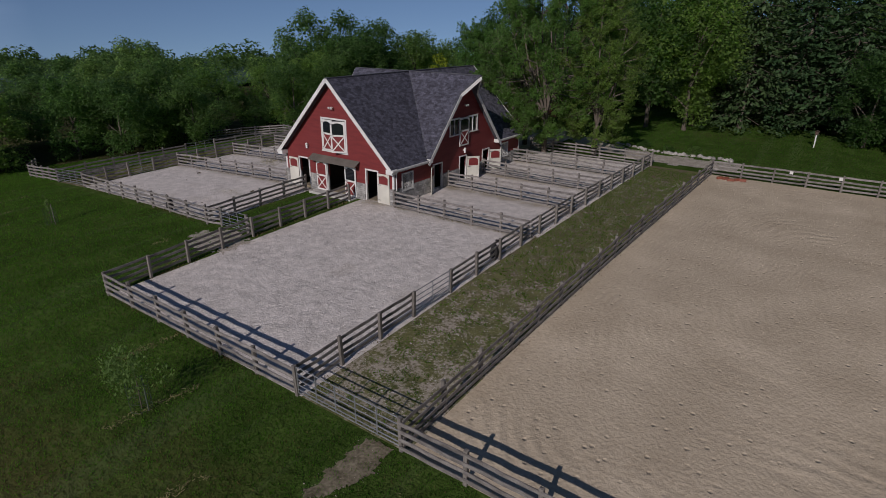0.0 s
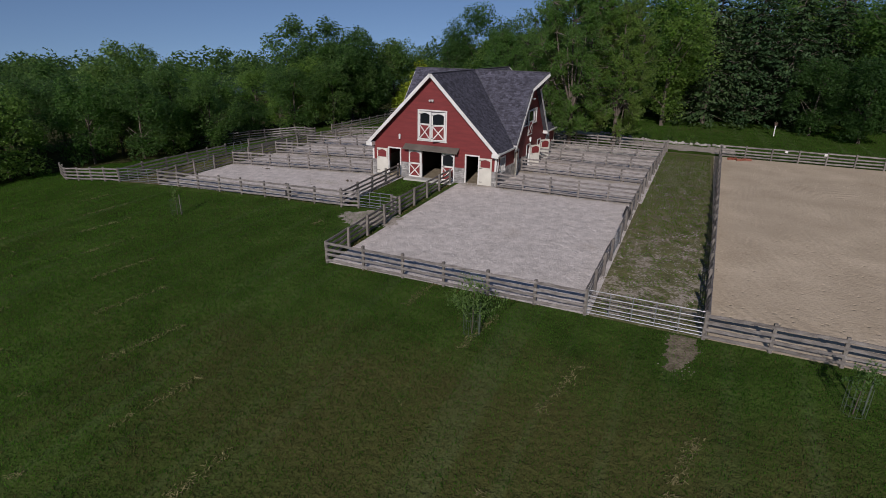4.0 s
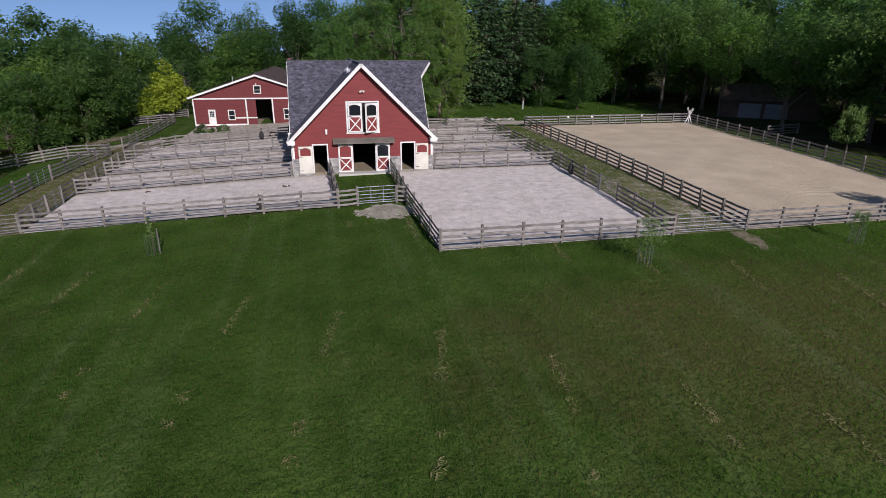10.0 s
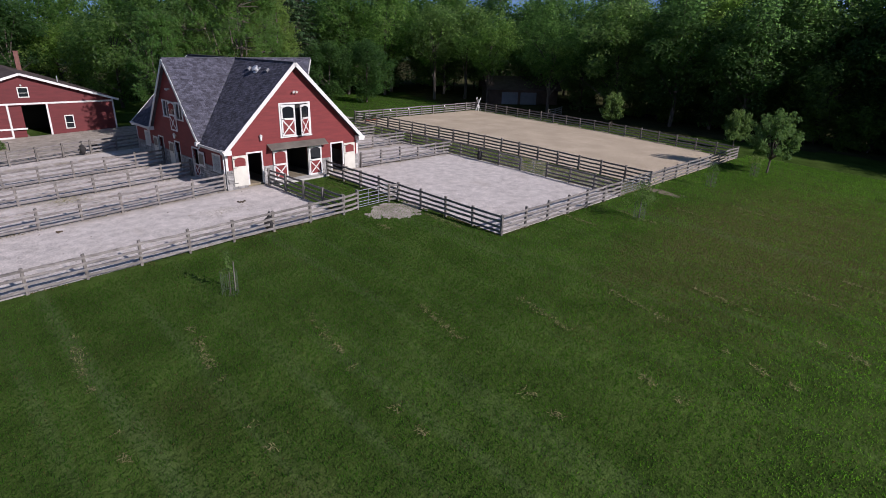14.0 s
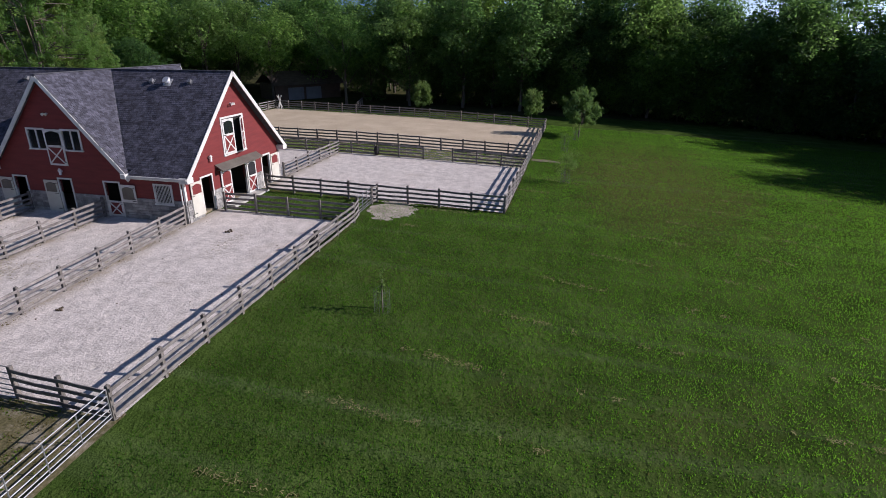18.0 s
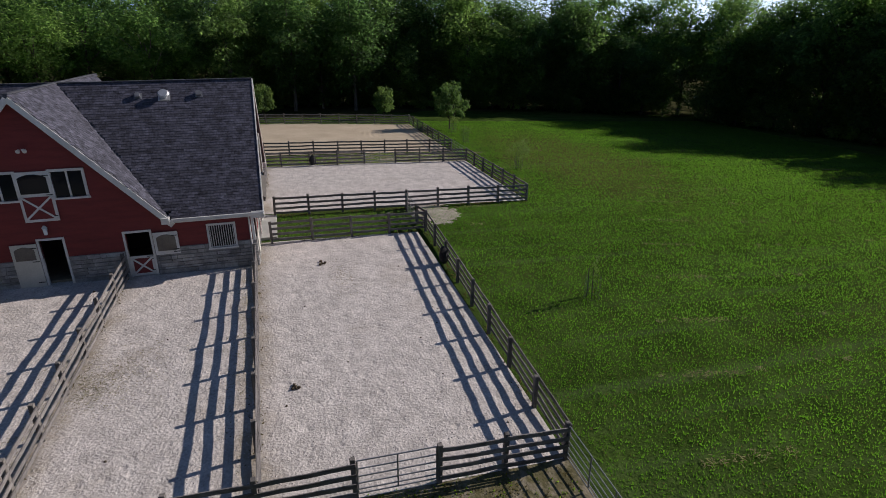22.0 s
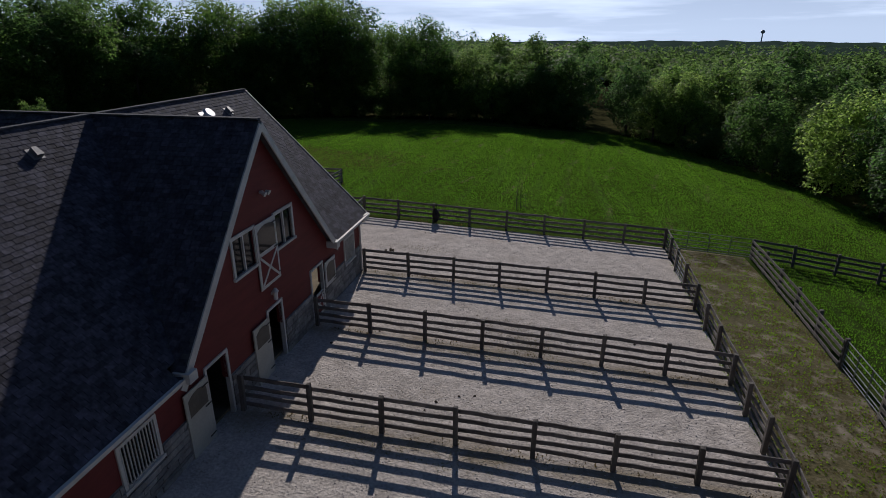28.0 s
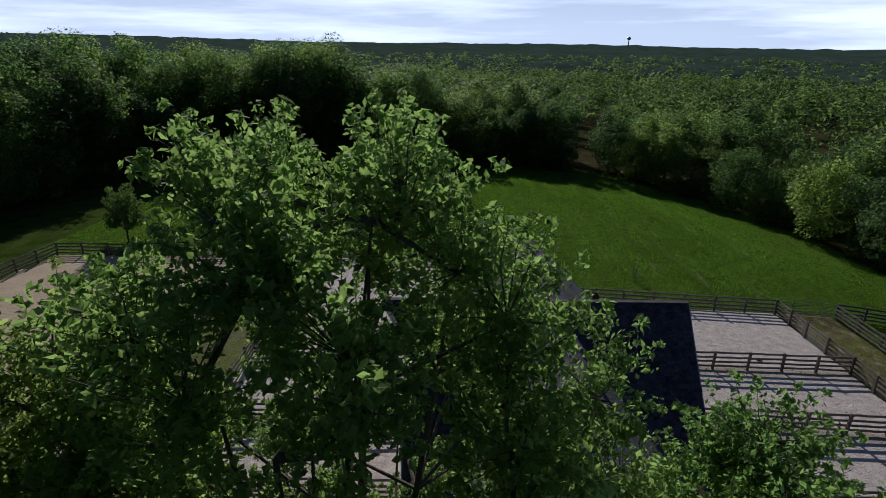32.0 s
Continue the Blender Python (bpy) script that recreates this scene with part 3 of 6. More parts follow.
# ---- ground ----
def axis(lo, hi, step, far):
    core = np.arange(lo, hi + step / 2, step)
    out, d = [], step
    p = 0.0
    while p < far:
        d *= 1.22
        p += d
        out.append(p)
    out = np.array(out)
    return np.concatenate([lo - out[::-1], core, hi + out])


def sheet(name, xs, ys, mat, lift=0.0, inside=None, parent=None, rag=0.0):
    X, Y = np.meshgrid(xs, ys)
    if rag:
        r = np.random.RandomState(5)
        X, Y = X + r.uniform(-rag, rag, X.shape), Y + r.uniform(-rag, rag, Y.shape)
    Z = land(X, Y) + lift
    nx = len(xs)
    v = np.stack([X, Y, Z], -1).reshape(-1, 3)
    i = (np.arange(len(ys) - 1)[:, None] * nx + np.arange(nx - 1)).ravel()
    f = np.stack([i, i + 1, i + 1 + nx, i + nx], 1)
    if inside is not None:
        c = v[f].mean(1)
        f = f[inside(c[:, 0], c[:, 1])]
        keep = np.unique(f)
        new_id = np.zeros(len(v), int)
        new_id[keep] = np.arange(len(keep))
        v, f = v[keep], new_id[f]
    ob = mesh_from(name, v, f, mat, parent)
    for p in ob.data.polygons:
        p.use_smooth = True
    return ob


ground = sheet("ground", axis(-60, 70, 1.5, 3200), axis(-70, 60, 1.5, 3200), GRASS)
tagged(ground, "mown green meadow with dry brownish patches", "grass", kind="structure")


def yard(name, label, x0, x1, y0, y1, mat, lift=0.03, inside=None, step=0.5, category="gravel", rag=0.0):
    n, m = max(2, round((x1 - x0) / step)), max(2, round((y1 - y0) / step))
    ob = sheet(name, np.linspace(x0, x1, n + 1), np.linspace(y0, y1, m + 1), mat, lift, inside, rag=rag)
    return tagged(ob, label, category, kind="structure")


XE, XA = 17.6, 22.75                     # east fence of the paddocks, west fence of the arena
yard("paddock_gravel_front", "pale crushed-stone surface of the front paddock", 2.75, XE, -19.35, 0.3, GRAVEL)
yard("paddock_gravel_east", "pale crushed-stone surface of the east runs", 5.5, XE + 0.2, 0.3, 24.2, GRAVEL)
yard("paddock_gravel_west", "pale crushed-stone surface of the west paddock and runs", -22.75, -2.7, -9.5, 21.2, GRAVEL, inside=lambda x, y: ((y < 0.3) | (x < -5.4)))
yard("forecourt_gravel", "pale gravel yard in front of the low barn", -20.5, 6, 17.0, 35.6, BARE, 0.034, inside=lambda x, y: (y > 20.8) | (x > -5.5))
yard("arena", "tan raked sand of the riding arena", XA, 48.2, -19.35, 24.1, SAND, inside=lambda x, y: x < 43.0 + 0.115 * (y + 19.35), category="sand")
yard("lane_east", "worn lane of patchy grass and gravel between fences", XE, XA + 0.3, -19.35, 24.4, LANE, 0.02, category="lane")
yard("lane_west", "dry trodden lane between two board fences", -27.6, -22.4, -9.6, 26.0, DIRT, 0.02, category="lane")
yard("driveway", "pale gravel driveway that bends behind the barn", 2.0, 25.0, 24.2, 44.0, BARE, 0.028,
     inside=lambda x, y: (np.abs(y - (28.0 + np.maximum(0, 17 - x) ** 1.4 * 0.20)) < 1.9 + 0.3 * np.sin(x * 1.7)) , category="driveway")
def ragged(x, y, cx, cy, rx, ry):
    return ((x - cx) / rx) ** 2 + ((y - cy) / ry) ** 2 + 0.35 * np.sin(2.1 * x + 0.7) * np.sin(2.6 * y) + 0.3 * np.sin(6.3 * x + y) * np.sin(5.7 * y - x) + 0.25 * np.sin(13 * x) * np.sin(14 * y) < 1


yard("gate_wear", "bare trodden earth at the lane gate", 20.5, 23.0, -22.6, -19.5, WORN, 0.03, inside=lambda x, y: ragged(x, y, 21.7 + 0.12 * (y + 21), -20.7, 0.6, 1.5), step=0.1, category="earth", rag=0.05)
yard("side_track", "pale trodden track between the lane and the low barn", -29.0, -19.5, 22.6, 27.5, BARE, 0.036, inside=lambda x, y: ragged(x, y, -24.2, 25.0 + 0.12 * (x + 24), 4.4, 1.3), step=0.15, category="track", rag=0.06)
yard("earth_bank", "reddish-brown bare earth beside the track", -33.5, -27.5, 28.0, 35.0, WORN, 0.04, inside=lambda x, y: ragged(x, y, -30.5, 31.5, 2.2, 2.6), step=0.15, category="earth", rag=0.06)
yard("pen_apron", "bare gravel patch before the steel gate", -2.2, 4.0, -14.0, -9.9, BARE, 0.03, inside=lambda x, y: ragged(x, y, 0.9, -11.6, 2.3, 1.6), step=0.1, rag=0.05)

# ---- barn ----
BX, HW, BL, YC = 0.05, 5.95, 19.4, 9.35          # centre line, half width, length, middle of the cross gable
RZ, RS = 8.94, 0.992                      # main ridge and slope
CZ, CS = 8.95, 1.12                       # cross ridge and slope
barn = thing("barn", "red horse barn with white trim, stone base and grey shingle roof", "barn", at=(BX, 0, 0))
barn.matrix_basis = pose(BX, 0, 0, -0.5, 0, 0)


def clip(poly, nx, nz, d):
    """The part of a 2D outline with nx*u + nz*z <= d."""
    out = []
    for k, p in enumerate(poly):
        q = poly[(k + 1) % len(poly)]
        a, b = nx * p[0] + nz * p[1] - d, nx * q[0] + nz * q[1] - d
        if a <= 0:
            out.append(p)
        if (a < 0 < b) or (b < 0 < a):
            s = a / (a - b)
            out.append((p[0] + s * (q[0] - p[0]), p[1] + s * (q[1] - p[1])))
    return out


def wall_mesh(u0, u1, z0, z1, holes, planes, place, thick):
    """A wall in cells round its openings; place turns (u, depth, z) into the barn's coordinates."""
    us = sorted({u0, u1, *(v for h in holes for v in h[:2] if u0 < v < u1)})
    zs = sorted({z0, z1, *(v for h in holes for v in h[2:] if z0 < v < z1)})
    bm = bmesh.new()
    for a, b in zip(us, us[1:]):
        for c, d in zip(zs, zs[1:]):
            mu, mz = (a + b) / 2, (c + d) / 2
            if any(h[0] < mu < h[1] and h[2] < mz < h[3] for h in holes):
                continue
            poly = [(a, c), (b, c), (b, d), (a, d)]
            for pl in planes:
                poly = clip(poly, *pl) if poly else poly
            if len(poly) < 3:
                continue
            front = [bm.verts.new(place(u, 0, z)) for u, z in poly]
            back = [bm.verts.new(place(u, thick, z)) for u, z in poly]
            bm.faces.new(front)
            bm.faces.new(back[::-1])
            for k in range(len(poly)):
                bm.faces.new((front[(k + 1) % len(poly)], front[k], back[k], back[(k + 1) % len(poly)]))
    bmesh.ops.remove_doubles(bm, verts=bm.verts[:], dist=0.001)
    bmesh.ops.recalc_face_normals(bm, faces=bm.faces)
    return bm


def front_place(u, d, z):
    return Vector((u, d, z))


def back_place(u, d, z):
    return Vector((-u, BL - d, z))


def west_place(u, d, z):
    return Vector((-HW + d, u, z))


def east_place(u, d, z):
    return Vector((HW - d, u, z))


BASE = 1.25
front_holes = [(-4.24, -3.14, -1, 2.36), (3.24, 4.36, -1, 2.36), (-0.95, 0.95, -1, 2.42), (-1.26, 1.26, 3.36, 5.82)]
side_holes = [(1.0, 2.2, 1.0, 2.2), (4.95, 6.06, -1, 2.17), (8.76, 9.74, -1, 2.17), (12.49, 13.52, -1, 2.17), (15.85, 17.05, 1.0, 2.2), (7.27, 8.55, 4.2, 5.43), (10.06, 11.32, 4.2, 5.43), (8.66, 9.95, 3.2, 5.43)]
main_planes = [(RS, 1, RZ - 0.14), (-RS, 1, RZ - 0.14)]
cross_planes = [(CS, 1, CZ - 0.14 + CS * YC), (-CS, 1, CZ - 0.14 - CS * YC)]
part("front_wall", wall_mesh(-HW, HW, BASE, RZ, front_holes, main_planes, front_place, 0.2), RED, barn)
part("back_wall", wall_mesh(-HW, HW, BASE, RZ, [(-1.5, 1.5, -1, 2.6), (-1.26, 1.26, 3.36, 5.82)], main_planes, back_place, 0.2), RED, barn)
for side, place in (("west_wall", west_place), ("east_wall", east_place)):
    part(side, wall_mesh(0.2, BL - 0.2, BASE, 2.62, side_holes, [], place, 0.2), RED, barn)
    part("cross_gable_wall", wall_mesh(YC - 5.4, YC + 5.4, 2.62, CZ, side_holes, cross_planes, place, 0.2), RED, barn)

rs = random.Random(4)
stone_meshes = []
for k in range(6):
    bm = box(-0.5, 0.5, -0.5, 0.5, -0.5, 0.5)
    bmesh.ops.bevel(bm, geom=bm.edges[:], offset=0.07, segments=1, affect="EDGES")
    for v in bm.verts:
        v.co += Vector([rs.uniform(-0.035, 0.035) for _ in range(3)])
    me = bpy.data.meshes.new("stone")
    bm.to_mesh(me)
    bm.free()
    me.materials.append(STONE)
    stone_meshes.append(me)


def stone_base(name, u0, u1, holes, place, turned):
    """Mortar wall with separate blocks of stone before it."""
    low = [(h[0] - 0.12, h[1] + 0.12, *h[2:]) for h in holes]
    cuts = [u0] + [v for h in sorted(low) if h[2] < 0 for v in h[:2]] + [u1]
    pieces = [part(name, wall_mesh(a, b, -0.7, BASE, [h for h in low if h[2] > 0], [], lambda u, d, z: place(u, d - 0.02, z), 0.22), MORTAR, barn) for a, b in zip(cuts[::2], cuts[1::2])]
    core = pieces[0]
    z = -0.5
    while z < BASE - 0.1:
        h = min(rs.choice((0.13, 0.17, 0.21, 0.26)), BASE - z)
        u = u0 + rs.uniform(-0.3, 0)
        while u < u1:
            w = rs.uniform(0.24, 0.85)
            a, b = max(u, u0), min(u + w, u1)
            u += w
            if b - a < 0.1 or any(x[0] < b - 0.02 and x[1] > a + 0.02 for x in low if x[2] < z + h and x[3] > z):
                for x in low:
                    if x[2] < z + h and x[3] > z:
                        if a < x[0] < b:
                            b = x[0]
                        elif a < x[1] < b:
                            a = x[1]
                        elif x[0] <= a and b <= x[1]:
                            b = a
            if b - a < 0.1:
                continue
            ob = new("stone", rs.choice(stone_meshes))
            ob.parent = core
            p = place((a + b) / 2, -0.03, z + h / 2)
            ob.matrix_basis = Matrix.Translation(p) @ pose(0, 0, 0, 0, 0, 90 if turned else 0) @ Matrix.Diagonal((b - a - 0.025, 0.07 + rs.uniform(0, 0.03), h - 0.025, 1))
        z += h
    return core


stone_base("front_stone_base", -HW, HW, front_holes, front_place, False)
stone_base("west_stone_base", -0.02, BL, side_holes, west_place, True)
stone_base("east_stone_base", -0.02, BL, side_holes, east_place, True)
part("back_base", wall_mesh(-HW, HW, -0.7, BASE, [(-1.5, 1.5, -1, 2.6)], [], back_place, 0.2), MORTAR, barn)
part("floor", box(-HW + 0.2, HW - 0.2, 0.2, BL - 0.2, -0.5, 0.0), BEDDING, barn)
part("loft_floor", box(-HW + 0.2, HW - 0.2, 0.2, BL - 0.2, 2.66, 2.8), DARK, barn)
for u in (-2.0, 2.0):
    for a, b in ((0.2, 7.6), (9.9, BL - 0.2)):
        part("stall_partition", box(u - 0.06, u + 0.06, a, b, 0, 2.66), DARK, barn)
part("stall_partition", box(-HW + 0.2, -2.0, 7.0, 7.12, 0, 2.66), DARK, barn)
part("stall_partition", box(2.0, HW - 0.2, 7.0, 7.12, 0, 2.66), DARK, barn)

# roof slabs
EX, EY = 6.25, 5.58


def main_top(x, y):
    return Vector((x, y, RZ - RS * abs(x)))


def cross_top(x, y):
    return Vector((x, y, CZ - CS * abs(y - YC)))


for s in (-1, 1):
    out = [(0, -0.55), (EX, -0.55), (EX, YC - EY), (HW - 0.06, YC - EY), (HW - 0.06, YC + EY), (EX, YC + EY), (EX, BL + 0.4), (0, BL + 0.4)]
    part("roof_slope", prism([main_top(s * x, y) for x, y in out], (-s * 0.71, 0, -0.70), 0.12), ROOFBASE, barn)
    hood, over = (1.1, 0.45) if s > 0 else (0.02, 0.32)
    for k in (-1, 1):
        out = [(0, 0), (HW + over + hood, 0), (HW + over, 1.2), (HW + over, EY), (HW + 0.1, EY), (0, 0.12)]
        part("cross_roof_slope", prism([cross_top(s * x, YC + k * d) for x, d in out], (0, -k * 0.76, -0.65), 0.12), ROOFBASE, barn)
        # rake boards of the cross gable
        x = s * (HW + over + 0.02)
        a, b = cross_top(x, YC + k * 1.2), cross_top(x, YC + k * (EY + 0.02))
        part("rake_board", bar(a + Vector((0, 0, -0.21)), b + Vector((0, 0, -0.21)), 0.26, 0.05, (0, k * 0.78, 0.62)), WHITE, barn)
        part("rake_board", bar(cross_top(s * (HW + over + 0.02 + hood), YC) + Vector((0, 0, -0.21)), a + Vector((0, 0, -0.21)), 0.24, 0.05), WHITE, barn)
        part("soffit_return", box(min(s * (HW - 0.02), s * (HW + 0.5)), max(s * (HW - 0.02), s * (HW + 0.5)), YC + k * (EY - 0.28) - 0.18, YC + k * (EY - 0.28) + 0.18, 2.6, 2.9), WHITE, barn)
    for a, b in ((-0.55, YC - EY), (YC + EY, BL + 0.4)):
        part("eave_board", box(min(s * (EX - 0.02), s * (EX + 0.02)), max(s * (EX - 0.02), s * (EX + 0.02)), a, b, 2.6, 2.79), WHITE, barn)
        part("gutter", bar((s * (EX + 0.07), a, 2.76), (s * (EX + 0.07), b, 2.76), 0.1, 0.1), WHITE, barn)
        part("soffit", box(min(s * HW, s * EX), max(s * HW, s * EX), a, b, 2.58, 2.62), WHITE, barn)
    for y, w in ((-0.57, -1), (BL + 0.42, 1)):
        a, b = main_top(0, y), main_top(s * (EX + 0.02), y)
        part("rake_board", bar(a + Vector((0, 0, -0.11)), b + Vector((0, 0, -0.11)), 0.27, 0.05, (s * 0.71, 0, 0.7)), WHITE, barn)
        part("soffit_return", box(min(s * (EX - 0.55), s * (EX + 0.04)), max(s * (EX - 0.55), s * (EX + 0.04)), y - 0.02 if w < 0 else y - 0.6, y + 0.6 if w < 0 else y + 0.02, 2.5, 2.84), WHITE, barn)
    for y in (-0.02, BL - 0.12):
        part("corner_board", box(min(s * (HW - 0.14), s * (HW + 0.03)), max(s * (HW - 0.14), s * (HW + 0.03)), y, y + 0.14, -0.3, 2.55), WHITE, barn)
    part("downspout", tube((s * (HW + 0.09), 0.2, -0.1), (s * (HW + 0.09), 0.2, 2.5), 0.045), WHITE, barn)
part("ridge_cap", bar((0, -0.55, RZ + 0.0), (0, BL + 0.4, RZ + 0.0), 0.05, 0.26), ROOFBASE, barn)
part("ridge_cap", bar((-HW - 0.32, YC, CZ + 0.0), (HW + 1.5, YC, CZ + 0.0), 0.05, 0.24), ROOFBASE, barn)


# shingles: rows of tabs on each slope; the north-west slope, passed nearest, in single tabs
def tab_frames():
    rr = random.Random(9)
    row_h, w = 0.165, 0.31
    for s in (-1, 1):
        n = Vector((s * RS, 0, 1)).normalized()
        down = Vector((s, 0, -RS)).normalized()
        length = EX * math.hypot(1, RS)
        for r in range(int(length / row_h)):
            d = (r + 0.55) * row_h
            y = -0.55 - (0.15 if r % 2 else 0.0) - rr.uniform(0, 0.08)
            while y < BL + 0.35:
                c = Vector((0, min(max(y + w / 2, -0.55 + w / 2), BL + 0.4 - w / 2), RZ)) + down * d
                y += w
                if CZ - CS * abs(c.y - YC) > c.z - 0.02:
                    continue
                if c.x * s > HW - 0.1 and abs(c.y - YC) < EY:
                    continue
                yield c + n * 0.012, down, n, s < 0 and c.y > YC + 3.2 and d < 6.3
        for k in (-1, 1):
            n = Vector((0, k * CS, 1)).normalized()
            down = Vector((0, k, -CS)).normalized()
            length = EY * math.hypot(1, CS)
            for r in range(int(length / row_h)):
                d = (r + 0.5) * row_h
                hd = d / math.hypot(1, CS)
                x0 = max(0.05, (CS * hd - (CZ - RZ)) / RS - 0.05)
                x1 = HW + (0.45 if s > 0 else 0.32) + (1.1 if s > 0 else 0.02) * max(0, 1 - hd / 1.2)
                x = x0 + rr.uniform(0, 0.2)
                while x + w < x1 + 0.05:
                    yield Vector((s * (x + w / 2), YC, CZ)) + down * d + n * 0.012, down, n, False
                    x += w


tab_mesh = bpy.data.meshes.new("shingle")
bm = box(-0.148, 0.148, -0.095, 0.085, -0.008, 0.006)
for v in bm.verts:
    if v.co.y < 0:
        v.co.z += 0.012
bm.to_mesh(tab_mesh)
bm.free()
tab_mesh.materials.append(ROOFPART)
tab_v = np.array([v.co[:] for v in tab_mesh.vertices])
tab_f = np.array([p.vertices[:] for p in tab_mesh.polygons])
big_v, big_f, near_tabs = [], [], 0
rr = random.Random(21)
shingle_base = [o for o in barn.children if o.name.startswith("roof_slope")][0]
for c, down, n, near in tab_frames():
    side = down.cross(n)
    m = Matrix((side, -down, n)).transposed().to_4x4()
    m.translation = c
    m = m @ pose(0, 0, rr.uniform(-0.002, 0.004), rr.uniform(-0.8, 0.8), 0, rr.uniform(-0.6, 0.6))
    if near and near_tabs < 300 and c.y > 14.0 and c.z > 4.2:
        ob = new("shingle", tab_mesh)
        ob.parent, ob.matrix_basis = shingle_base, m
        near_tabs += 1
    else:
        a = np.array(m)
        big_f.append(tab_f + 8 * len(big_v))
        big_v.append(tab_v @ a[:3, :3].T + a[:3, 3])
shingles = mesh_from("shingles", np.concatenate(big_v), np.concatenate(big_f), ROOF, barn)
tagged(shingles, "rows of dark grey asphalt shingle tabs", kind="stuff")


# openings, doors, windows
def frame_matrix(place, u, z):
    o = place(u, 0, z)
    ax = (place(u + 1, 0, z) - o)
    dp = (place(u, -1, z) - o)
    m = Matrix((ax, dp, Vector((0, 0, 1)))).transposed().to_4x4()
    m.translation = o
    return m


def outline_trim(parent, m, w, h, t=0.11, sill=True, mat=None, name="door_frame"):
    """A flat frame round an opening w by h whose lower middle is m's origin; +y is out of the wall."""
    fr = link(name, add_box(bmesh.new(), -w / 2 - t, -w / 2, -0.1, 0.05, 0, h + t, 0, m), mat or WHITE, parent)
    part("jamb", box(w / 2, w / 2 + t, -0.1, 0.05, 0, h + t, 0, m), mat or WHITE, fr)
    part("head", box(-w / 2, w / 2, -0.1, 0.05, h, h + t, 0, m), mat or WHITE, fr)
    if sill:
        part("sill", box(-w / 2 - t - 0.04, w / 2 + t + 0.04, -0.1, 0.09, -0.09, 0, 0, m), mat or WHITE, fr)
    return fr


def arch_points(w, z0, z1, rise, n=10):
    pts = [(-w / 2, z0), (w / 2, z0)]
    for k in range(n + 1):
        a = k / n
        pts.append((w / 2 - w * a, z1 - rise + rise * math.sin(math.pi * a) ** 0.8))
    return pts


def flat(m, pts, y0, y1):
    bm = bmesh.new()
    a = [bm.verts.new(m @ Vector((u, y0, z))) for u, z in pts]
    b = [bm.verts.new(m @ Vector((u, y1, z))) for u, z in pts]
    bm.faces.new(a)
    bm.faces.new(b[::-1])
    for k in range(len(a)):
        bm.faces.new((a[(k + 1) % len(a)], a[k], b[k], b[(k + 1) % len(a)]))
    bmesh.ops.recalc_face_normals(bm, faces=bm.faces)
    return bm


def leaf(parent, m, w, h, body, lower, upper, split, x_low=True, x_mat=None, name="door"):
    """A door leaf: body slab, arched upper field, lower field with a cross of boards, hinges."""
    door = link(name, box(-w / 2, w / 2, 0, 0.05, 0, h, 0.006, m), body, parent)
    if upper:
        part("arched_pane", flat(m, arch_points(w - 0.26, split + 0.1, h - 0.12, 0.16), 0.052, 0.06), upper, door)
    if lower:
        part("lower_panel", box(-w / 2 + 0.12, w / 2 - 0.12, 0.05, 0.058, 0.13, split - 0.05, 0, m), lower, door)
        if x_low:
            for k in (-1, 1):
                a, b = m @ Vector((-w / 2 + 0.1, 0.066, 0.13 if k > 0 else split - 0.05)), m @ Vector((w / 2 - 0.1, 0.066 + 0.004 * k, split - 0.05 if k > 0 else 0.13))
                part("cross_board", bar(a, b, 0.085, 0.02, m.to_3x3() @ Vector((0, 0, 1))), x_mat or body, door)
    for z in (0.25, split + 0.02, h - 0.2):
        part("strap_hinge", box(-w / 2 + 0.02, -w / 2 + 0.3, 0.062, 0.075, z - 0.02, z + 0.02, 0, m), IRON, door)
    return door


def swung(m, w, hinge, angle):
    """Turns a leaf w wide about its hinge side (-1 left, +1 right) by so many degrees out of the wall."""
    return m @ Matrix.Translation((hinge * w / 2, 0, 0)) @ pose(0, 0, 0, 0, 0, -hinge * angle) @ Matrix.Translation((-hinge * w / 2, 0, 0))


# front: two stall doors open flat against the wall, the middle pair, the loft doors
for u, side in ((-3.69, -1), (3.80, 1)):
    m = frame_matrix(front_place, u, 0)
    outline_trim(barn, m, 1.1, 2.36, sill=False)
    lm = frame_matrix(front_place, u + side * 1.23, 0.02) @ Matrix.Translation((0, 0.07, 0))
    leaf(barn, lm, 1.12, 2.28, CREAM, None, RED, 1.4, name="stall_door")
m = frame_matrix(front_place, 0, 0)
outline_trim(barn, m, 1.9, 2.42, sill=False)
for side in (-1, 1):
    lm = frame_matrix(front_place, side * 1.6, 0.02) @ Matrix.Translation((0, 0.08, 0))
    # left pane in barn red: its reddish reflection is painted, not mirrored
    leaf(barn, lm, 1.2, 2.38, WHITE, RED, GLASS if side > 0 else RED, 1.2, name="aisle_door")
part("threshold", box(-2.3, 2.3, -1.0, 0.02, -0.3, 0.03, 0.02), CONCRETE, barn)
m = frame_matrix(front_place, 0, 3.36)
outline_trim(barn, m, 2.52, 2.46, t=0.12, name="loft_door_frame")
for side in (-1, 1):
    lm = swung(frame_matrix(front_place, side * 0.64, 3.38) @ Matrix.Translation((0, 0.02, 0)), 1.18, side, 26 if side > 0 else 5)
    leaf(barn, lm, 1.18, 2.4, WHITE, RED, GLASS, 1.3, name="loft_door")
# added dark sheet: the loft's shade painted close behind the doors
part("loft_shade_sheet", box(-1.26, 1.26, 0.1, 0.14, 3.3, 5.85), DARK, barn)
